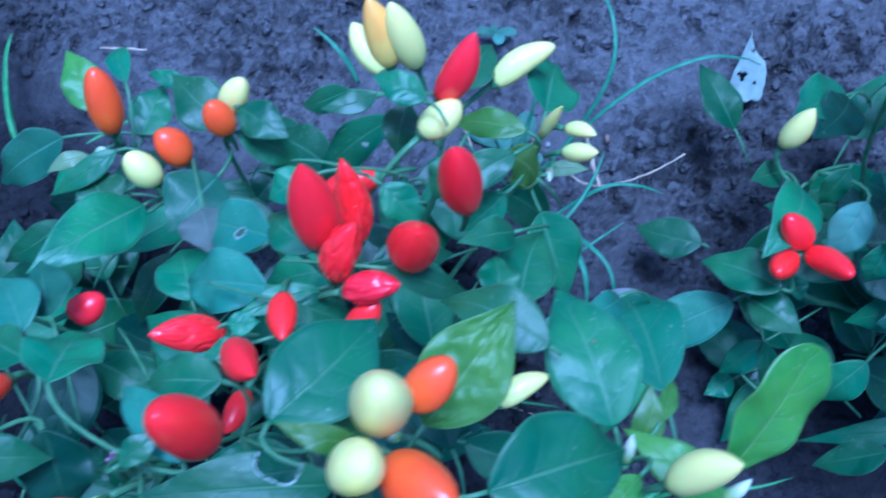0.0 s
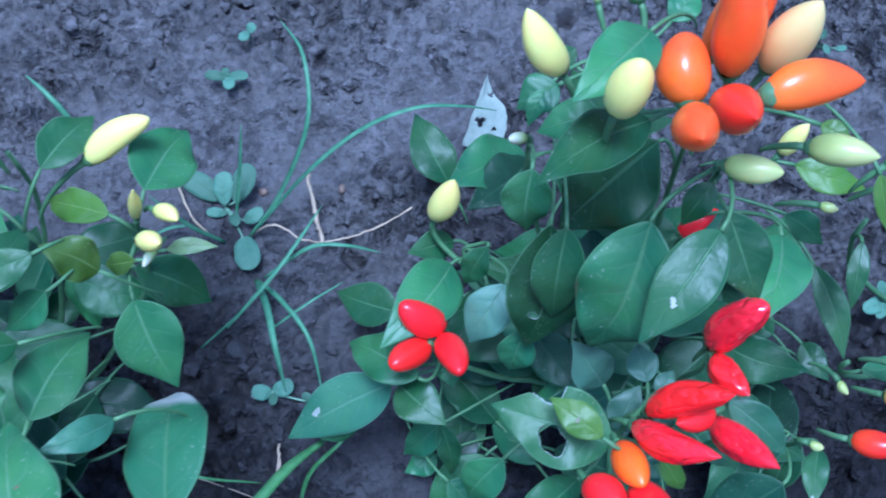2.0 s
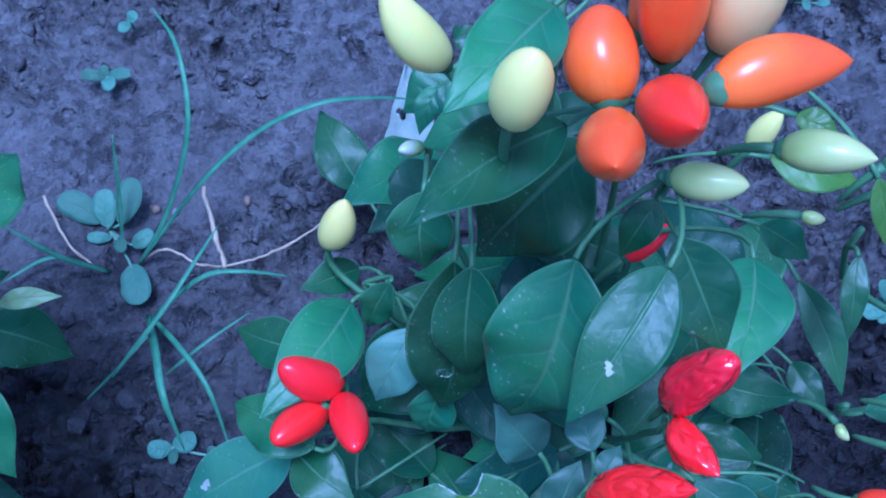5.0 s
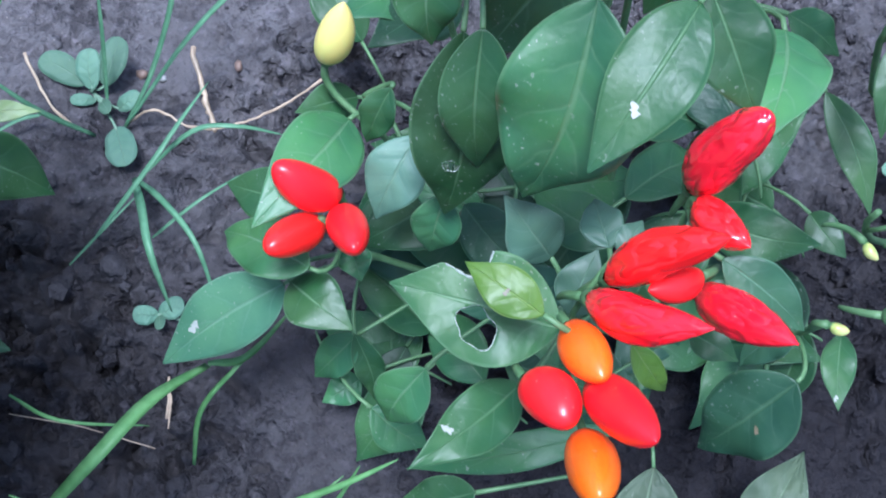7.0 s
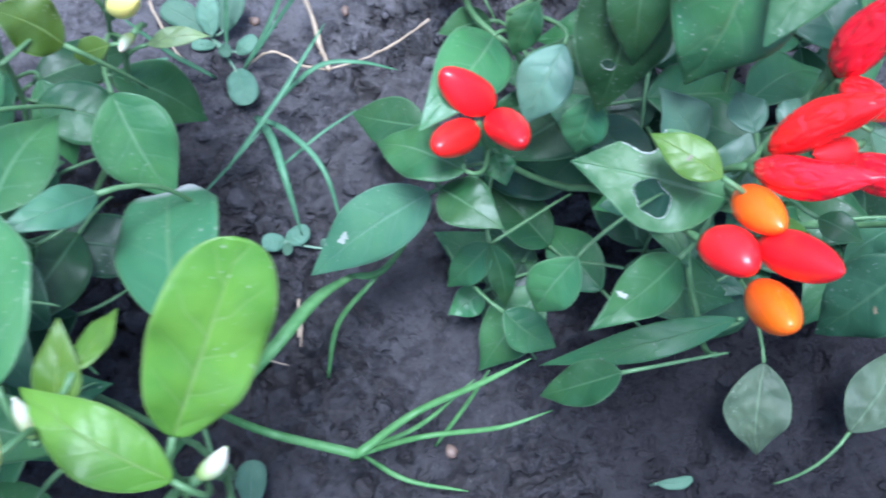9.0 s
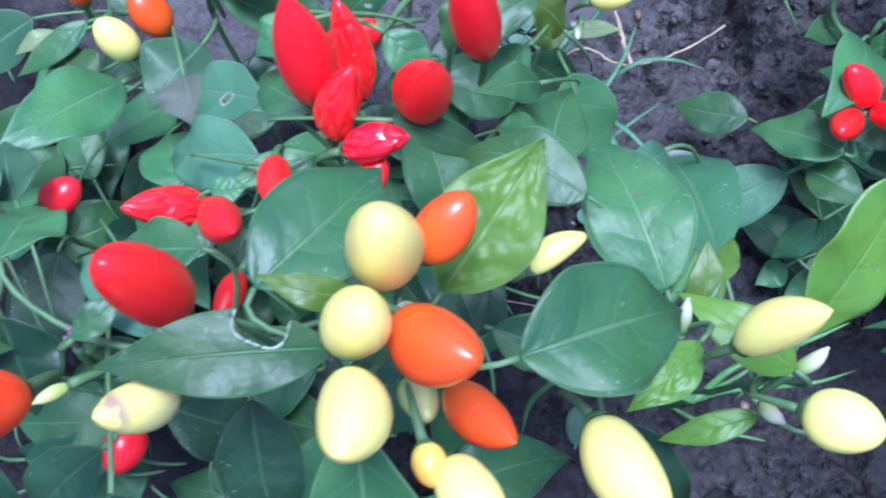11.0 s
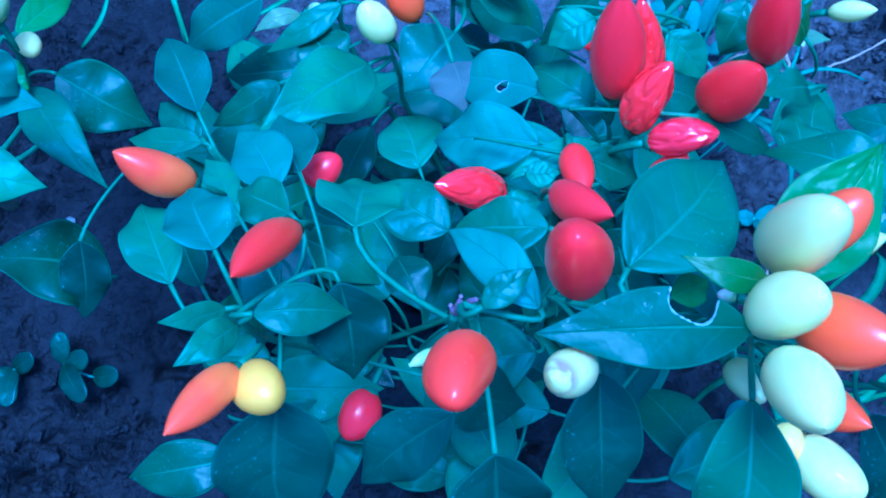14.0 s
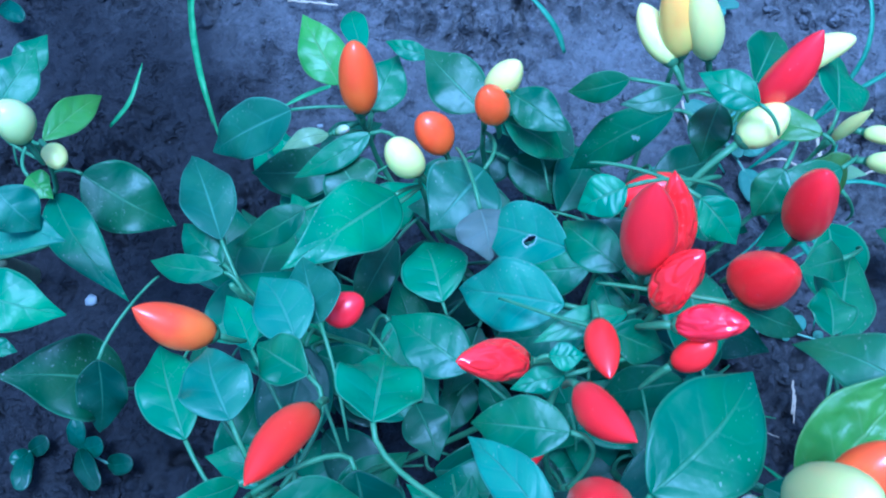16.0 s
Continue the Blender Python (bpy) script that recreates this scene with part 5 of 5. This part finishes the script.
blade(tuft_1, 0.0031, (0.0707, 0.1951, 0.0050), (0.0811, 0.1757, 0.0300), (0.0869, 0.1559, 0.0400), (0.0884, 0.1387, 0.0200))
blade(tuft_1, 0.0021, (0.0707, 0.1951, 0.0050), (0.0872, 0.1786, 0.0250), (0.1002, 0.1599, 0.0300), (0.1034, 0.1377, 0.0100))
blade(tuft_1, 0.0018, (0.0753, 0.1939, 0.0100), (0.0998, 0.2019, 0.0300), (0.1162, 0.2023, 0.0300), (0.1310, 0.2013, 0.0200))
blade(tuft_1, 0.0011, (0.0787, 0.1694, 0.0100), (0.0966, 0.1798, 0.0150), (0.1124, 0.1908, 0.0100))
blade(tuft_1, 0.0009, (0.0459, 0.1632, 0.0050), (0.0623, 0.1747, 0.0120), (0.0735, 0.1866, 0.0100))
blade(tuft_2, 0.0020, (0.0559, 0.2135, 0.0050), (0.0444, 0.2150, 0.0300), (0.0318, 0.2228, 0.0500))
blade(tuft_2, 0.0015, (0.0404, 0.2178, 0.0200), (0.0316, 0.2164, 0.0200), (0.0174, 0.2092, 0.0200))
blade(tuft_2, 0.0028, (-0.0188, 0.2733, 0.0040), (-0.0234, 0.2804, 0.0140), (-0.0311, 0.2888, 0.0200), (-0.0400, 0.2969, 0.0220))
blade(tuft_3, 0.0040, (0.1107, 0.1121, 0.0600), (0.1018, 0.0989, 0.0900), (0.0889, 0.0829, 0.1000), (0.0682, 0.0712, 0.0800), (0.0434, 0.0593, 0.0500), (0.0380, 0.0480, 0.0050))
blade(tuft_3, 0.0024, (0.1082, 0.1144, 0.0500), (0.1189, 0.1172, 0.0400), (0.1315, 0.1362, 0.0200))
blade(tuft_4, 0.0027, (0.0980, 0.0560, 0.0010), (0.1048, 0.0540, 0.0420), (0.1252, 0.0670, 0.0300), (0.1503, 0.0733, 0.0450), (0.1674, 0.0790, 0.0500))
blade(tuft_4, 0.0020, (0.0980, 0.0560, 0.0010), (0.1048, 0.0540, 0.0420), (0.1266, 0.0591, 0.0200), (0.1545, 0.0586, 0.0300), (0.1734, 0.0625, 0.0300))
blade(tuft_4, 0.0031, (0.0980, 0.0560, 0.0010), (0.1048, 0.0540, 0.0420), (0.0758, 0.0642, 0.0400), (0.0636, 0.0705, 0.0600), (0.0523, 0.0769, 0.0700))
blade(tuft_4, 0.0016, (0.1007, 0.0578, 0.0030), (0.1250, 0.0629, 0.0200), (0.1473, 0.0764, 0.0300))
blade(tuft_4, 0.0014, (0.1295, 0.0563, 0.0030), (0.1443, 0.0700, 0.0200), (0.1529, 0.0792, 0.0300))
blade(tuft_4, 0.0017, (0.1016, 0.0562, 0.0030), (0.1182, 0.0448, 0.0100), (0.1403, 0.0384, 0.0050))
blade(tuft_5, 0.0017, (0.0923, 0.0855, 0.0100), (0.1004, 0.1017, 0.0300), (0.1150, 0.1138, 0.0400), (0.1250, 0.1265, 0.0300))
blade(tuft_5, 0.0012, (0.0259, 0.1157, 0.0100), (0.0482, 0.1038, 0.0200), (0.0752, 0.1010, 0.0050))
blade(tuft_6, 0.0030, (-0.2016, 0.2951, 0.0100), (-0.1911, 0.2625, 0.0300), (-0.1820, 0.2364, 0.0400), (-0.1774, 0.2181, 0.0200))
blade(tuft_6, 0.0023, (-0.1240, 0.2353, 0.0500), (-0.1366, 0.2346, 0.0400), (-0.1464, 0.2290, 0.0400))
blade(tuft_6, 0.0023, (-0.2301, 0.2253, 0.0200), (-0.2186, 0.2342, 0.0300), (-0.2147, 0.2531, 0.0300))
blade(tuft_6, 0.0022, (-0.1995, 0.3052, 0.0100), (-0.1968, 0.2838, 0.0200), (-0.1875, 0.2509, 0.0300), (-0.1824, 0.2273, 0.0200))


# ---- weeds, twigs and litter ----
def seat(thing, p):
    thing.matrix_basis = pose(p[0], p[1], soil_height(p[0], p[1]))


def rosette():
    return tagged(new("weed_rosette"), "small grey-green rosette weed with oblong leaves", "weed", "weeds in the soil")


def seedling():
    return tagged(new("weed_seedling"), "tiny green weed seedling in bare soil", "weed", "weeds in the soil")


def weed_leaf(thing, base, tip, width, dark=False):
    base, tip = Vector(base), Vector(tip)
    count[0] += 1
    if not thing.children:
        seat(thing, base)
    length = (tip - base).length
    bm = leaf_mesh(length, width, count[0], (), 12, 6, True)
    # dark seedlings take the darker leaf colour in place of real shadow
    ob = part("leaf", bm, LEAF["dark"] if dark else WEED_LEAF, thing, "", axes(base, tip - base, Vector((0, -0.2, 1))))
    root = reach(thing).translation
    bm = bmesh.new()
    tube(bm, curve(root - Vector((0, 0, 0.003)), root + Vector((0, 0, 0.003)), base - 0.2 * (tip - base), base + 0.1 * (tip - base), 6), 0.0006, 5)
    part("petiole", bm, WEED, ob)


WEED_LEAF = leaf_material("weed_leaf", (0.1, 0.2, 0.13), (0.13, 0.24, 0.16), (0.19, 0.3, 0.2), 0.55)


def fallen_leaf(base, tip, width):
    """A dry three-cornered scrap of leaf, curled, with ragged holes."""
    base, tip = Vector(base), Vector(tip)
    length = (tip - base).length
    holes = [(0.36 * length, 0.12 * width, 0.1 * width), (0.74 * length, -0.1 * width, 0.055 * width), (0.26 * length, -0.2 * width, 0.045 * width)]
    nu, nv = 44, 36
    bm = bmesh.new()
    grids = []
    for lift in (0.0002, -0.0002):
        grid = {}
        for i in range(nu + 1):
            u = i / nu
            left = 0.52 * width * (1 - u) ** 0.9 + 0.03 * width * noise.noise(Vector((u * 6, 1, 0)))
            right = 0.5 * width * min(1.0, 2.3 * (1 - u)) * (0.75 + 0.25 * math.sin(u * 4.2)) + 0.05 * width * noise.noise(Vector((u * 7, 5, 0)))
            for j in range(nv + 1):
                v = j / nv
                x = u * length * (1 - 0.06 * math.sin(7 * v)) + (1 - u) * 0.1 * length * noise.noise(Vector((v * 4, 2, 0)))
                y = left * (1 - v) - max(right, 0.0) * v
                z = 0.1 * width * math.sin(3 * v + 2 * u) + 0.12 * length * u * u + 0.02 * width * noise.noise(Vector((u * 5, v * 5, 3)))
                grid[i, j] = bm.verts.new((x, y, z + lift))
        grids.append(grid)
    top, low = grids

    def open_at(i, j):
        c = (top[i, j].co + top[i + 1, j + 1].co) / 2
        return any(math.hypot(c.x - a, c.y - b) < q * (1 + 0.35 * math.sin(3 * math.atan2(c.y - b, c.x - a) + a * 900)) for a, b, q in holes)

    kept = {(i, j) for i in range(nu) for j in range(nv) if not open_at(i, j)}
    for i, j in kept:
        bm.faces.new((top[i, j], top[i + 1, j], top[i + 1, j + 1], top[i, j + 1]))
        bm.faces.new((low[i, j + 1], low[i + 1, j + 1], low[i + 1, j], low[i, j]))
        for di, dj, a, b in ((-1, 0, (i, j + 1), (i, j)), (1, 0, (i + 1, j), (i + 1, j + 1)), (0, -1, (i, j), (i + 1, j)), (0, 1, (i + 1, j + 1), (i, j + 1))):
            if (i + di, j + dj) not in kept:
                bm.faces.new((top[b], top[a], low[a], low[b]))
    bmesh.ops.delete(bm, geom=[q for q in bm.verts if not q.link_faces], context="VERTS")
    ob = new("fallen_leaf", mesh_of(bm, "fallen_leaf", DRY))
    ob.matrix_basis = axes(base, tip - base, Vector((-0.1, -0.5, 1)))
    return tagged(ob, "pale dry fallen leaf scrap with eaten holes on the soil", "leaf")


CHIPS = {"pale": stem_material("chip_pale", (0.26, 0.26, 0.25), (0.18, 0.18, 0.17)), "brown": stem_material("chip_brown", (0.25, 0.17, 0.12), (0.15, 0.1, 0.08)),
         "grey": stem_material("chip_grey", (0.15, 0.14, 0.15), (0.1, 0.09, 0.1))}


def chip(x, y, size, kind):
    rng = random.Random(round(x * 9000))
    bm = bmesh.new()
    lump(bm, (0, 0, 0), size, rng)
    bmesh.ops.subdivide_edges(bm, edges=bm.edges, cuts=1, smooth=0.3)
    ob = new("pebble", mesh_of(bm, "pebble", CHIPS[kind]))
    ob.matrix_basis = pose(x, y, soil_height(x, y) + 0.3 * size)
    return tagged(ob, kind + " chip of stone lying on bare soil", "pebble", "chips on the soil")


def dry_stalk(radius, *points):
    pts = spline(points, 6)
    rng = random.Random(round(1e5 * radius) + len(pts))
    pts = [p + Vector((rng.uniform(-1, 1), rng.uniform(-1, 1), 0)) * radius * 0.5 for p in pts]
    bm = bmesh.new()
    tube(bm, pts, [radius * rng.uniform(0.75, 1.15) for _ in pts], 6)
    ob = new("dry_stalk", mesh_of(bm, "dry_stalk", STRAW))
    return tagged(ob, "pale dry broken stalk lying on the soil", "twig", "dry stalks on the soil")


weed = rosette()
weed_leaf(weed, (0.0525, 0.2347, 0.0060), (0.0366, 0.2455, 0.0120), 0.0115)
weed_leaf(weed, (0.0556, 0.2317, 0.0070), (0.0558, 0.2460, 0.0140), 0.0100)
weed_leaf(weed, (0.0604, 0.2327, 0.0070), (0.0687, 0.2494, 0.0140), 0.0110)
weed_leaf(weed, (0.0643, 0.2158, 0.0060), (0.0689, 0.1978, 0.0120), 0.0124)
weed_leaf(weed, (0.0558, 0.2283, 0.0040), (0.0470, 0.2280, 0.0080), 0.0050)
weed_leaf(weed, (0.0582, 0.2274, 0.0050), (0.0628, 0.2210, 0.0100), 0.0055)
weed_leaf(weed, (0.0643, 0.2240, 0.0040), (0.0741, 0.2276, 0.0080), 0.0070)
weed = seedling()
weed_leaf(weed, (0.0538, 0.2995, 0.0030), (0.0433, 0.3009, 0.0060), 0.0052)
weed_leaf(weed, (0.0538, 0.2995, 0.0030), (0.0650, 0.2995, 0.0060), 0.0052)
weed_leaf(weed, (0.0538, 0.2995, 0.0030), (0.0562, 0.2926, 0.0060), 0.0064)
weed_leaf(weed, (0.0538, 0.2995, 0.0030), (0.0528, 0.3038, 0.0060), 0.0040)
weed = seedling()
weed_leaf(weed, (0.0636, 0.3242, 0.0030), (0.0606, 0.3188, 0.0060), 0.0053)
weed_leaf(weed, (0.0636, 0.3242, 0.0030), (0.0675, 0.3270, 0.0060), 0.0053)
weed = seedling()
weed_leaf(weed, (0.0791, 0.1415, 0.0040), (0.0704, 0.1415, 0.0080), 0.0074)
weed_leaf(weed, (0.0791, 0.1415, 0.0040), (0.0891, 0.1447, 0.0080), 0.0079)
weed_leaf(weed, (0.0791, 0.1415, 0.0040), (0.0808, 0.1354, 0.0080), 0.0042)
weed_leaf(weed, (0.0944, 0.1372, 0.0030), (0.0960, 0.1404, 0.0060), 0.0047)
weed = seedling()
weed_leaf(weed, (0.0612, 0.3531, 0.0030), (0.0570, 0.3506, 0.0060), 0.0053)
weed_leaf(weed, (0.0612, 0.3531, 0.0030), (0.0667, 0.3488, 0.0060), 0.0048)
weed = seedling()
weed_leaf(weed, (0.3476, 0.3121, 0.0040), (0.3442, 0.3049, 0.0080), 0.0072)
weed_leaf(weed, (0.3488, 0.3033, 0.0030), (0.3480, 0.2970, 0.0060), 0.0036)
weed_leaf(weed, (0.3531, 0.3011, 0.0030), (0.3577, 0.2992, 0.0060), 0.0033)
weed = seedling()
weed_leaf(weed, (0.2284, 0.3439, 0.0030), (0.2239, 0.3409, 0.0060), 0.0053)
weed_leaf(weed, (0.2284, 0.3439, 0.0030), (0.2324, 0.3433, 0.0060), 0.0042)
weed = seedling()
weed_leaf(weed, (-0.2319, 0.0784, 0.0100), (-0.2302, 0.0906, 0.0200), 0.0085, True)
weed_leaf(weed, (-0.2319, 0.0784, 0.0100), (-0.2182, 0.0806, 0.0200), 0.0095, True)
weed_leaf(weed, (-0.2315, 0.0783, 0.0110), (-0.2180, 0.0621, 0.0220), 0.0105, True)
weed_leaf(weed, (-0.2190, 0.0727, 0.0090), (-0.2057, 0.0731, 0.0180), 0.0095, True)
weed = seedling()
weed_leaf(weed, (-0.2549, 0.0766, 0.0075), (-0.2445, 0.0818, 0.0150), 0.0085, True)
weed_leaf(weed, (-0.2549, 0.0766, 0.0075), (-0.2587, 0.0707, 0.0150), 0.0080, True)
weed_leaf(weed, (-0.2543, 0.0765, 0.0090), (-0.2526, 0.0597, 0.0180), 0.0095, True)
weed = seedling()
weed_leaf(weed, (-0.2945, 0.2899, 0.0100), (-0.2781, 0.2806, 0.0200), 0.0094, True)
weed = seedling()
weed_leaf(weed, (0.3579, 0.1723, 0.0100), (0.3441, 0.1666, 0.0200), 0.0075)
weed_leaf(weed, (0.3571, 0.1719, 0.0125), (0.3504, 0.1770, 0.0250), 0.0061)
weed_leaf(weed, (0.3571, 0.1719, 0.0125), (0.3629, 0.1769, 0.0250), 0.0075)
weed_leaf(weed, (0.3579, 0.1723, 0.0100), (0.3657, 0.1637, 0.0200), 0.0080)
weed_leaf(weed, (0.3582, 0.1725, 0.0090), (0.3504, 0.1643, 0.0180), 0.0061)
weed = seedling()
weed_leaf(weed, (0.0603, 0.0418, 0.0100), (0.0635, 0.0576, 0.0200), 0.0114)
weed = seedling()
weed_leaf(weed, (0.2097, 0.0339, 0.0030), (0.2228, 0.0337, 0.0040), 0.0046)
dry_stalk(0.00124, (0.0956, 0.2440, 0.0100), (0.0983, 0.2284, 0.0080), (0.1004, 0.2186, 0.0060), (0.1022, 0.2111, 0.0050))
dry_stalk(0.00056, (0.1022, 0.2116, 0.0050), (0.1141, 0.2133, 0.0060), (0.1268, 0.2167, 0.0080), (0.1455, 0.2249, 0.0120))
dry_stalk(0.00062, (0.1010, 0.2117, 0.0050), (0.0927, 0.2124, 0.0100), (0.0808, 0.2189, 0.0120), (0.0682, 0.2182, 0.0040))
dry_stalk(0.00061, (0.0338, 0.2438, 0.0200), (0.0410, 0.2252, 0.0120), (0.0527, 0.2135, 0.0030))
dry_stalk(0.00055, (0.0827, 0.1177, 0.0060), (0.0826, 0.1110, 0.0060), (0.0818, 0.1029, 0.0060))
dry_stalk(0.00051, (0.0832, 0.1138, 0.0060), (0.0833, 0.1072, 0.0060), (0.0824, 0.0991, 0.0060))
dry_stalk(0.00069, (-0.1543, 0.2983, 0.0040), (-0.1430, 0.2974, 0.0050), (-0.1297, 0.2966, 0.0040))
dry_stalk(0.00025, (0.0228, 0.1099, 0.0030), (0.0502, 0.1027, 0.0040), (0.0764, 0.0929, 0.0030))
fallen_leaf((0.1802, 0.2572, 0.0040), (0.1830, 0.2866, 0.0200), 0.0207)
chip(-0.2411, 0.1484, 0.0031, "pale")
chip(0.1350, 0.0543, 0.0028, "brown")
chip(0.0713, 0.2416, 0.0027, "brown")
chip(0.1095, 0.2420, 0.0025, "brown")
chip(0.0791, 0.2402, 0.0023, "pale")
chip(0.0694, 0.1406, 0.0013, "pale")
chip(0.1553, 0.3075, 0.0018, "grey")
chip(-0.1372, 0.2387, 0.0016, "pale")


# ---- filler leaves added low inside the plants to darken the gaps ----
def gap_filler(thing, amount, seed, x0, x1, y0, y1):
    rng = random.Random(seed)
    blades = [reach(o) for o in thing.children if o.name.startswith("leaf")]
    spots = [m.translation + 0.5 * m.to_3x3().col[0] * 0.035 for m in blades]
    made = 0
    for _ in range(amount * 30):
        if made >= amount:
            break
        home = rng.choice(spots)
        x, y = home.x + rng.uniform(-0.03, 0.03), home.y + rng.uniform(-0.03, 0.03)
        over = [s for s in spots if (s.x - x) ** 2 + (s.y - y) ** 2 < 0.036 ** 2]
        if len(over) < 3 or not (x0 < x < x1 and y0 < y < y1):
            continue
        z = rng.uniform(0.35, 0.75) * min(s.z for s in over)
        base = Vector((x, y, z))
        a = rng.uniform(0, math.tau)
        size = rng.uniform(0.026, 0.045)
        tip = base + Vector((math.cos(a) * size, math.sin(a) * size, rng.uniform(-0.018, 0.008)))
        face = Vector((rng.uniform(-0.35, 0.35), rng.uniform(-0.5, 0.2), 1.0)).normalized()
        # mostly deep and dark kinds, so the inner shade sits in their colour
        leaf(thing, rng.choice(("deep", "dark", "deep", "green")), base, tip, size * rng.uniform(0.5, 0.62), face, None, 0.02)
        made += 1


gap_filler(plant_a, 125, 3, -0.16, 0.03, 0.0, 0.2)
gap_filler(plant_b, 75, 4, 0.16, 0.31, 0.1, 0.32)
gap_filler(plant_c, 5, 6, -0.4, -0.24, 0.08, 0.25)
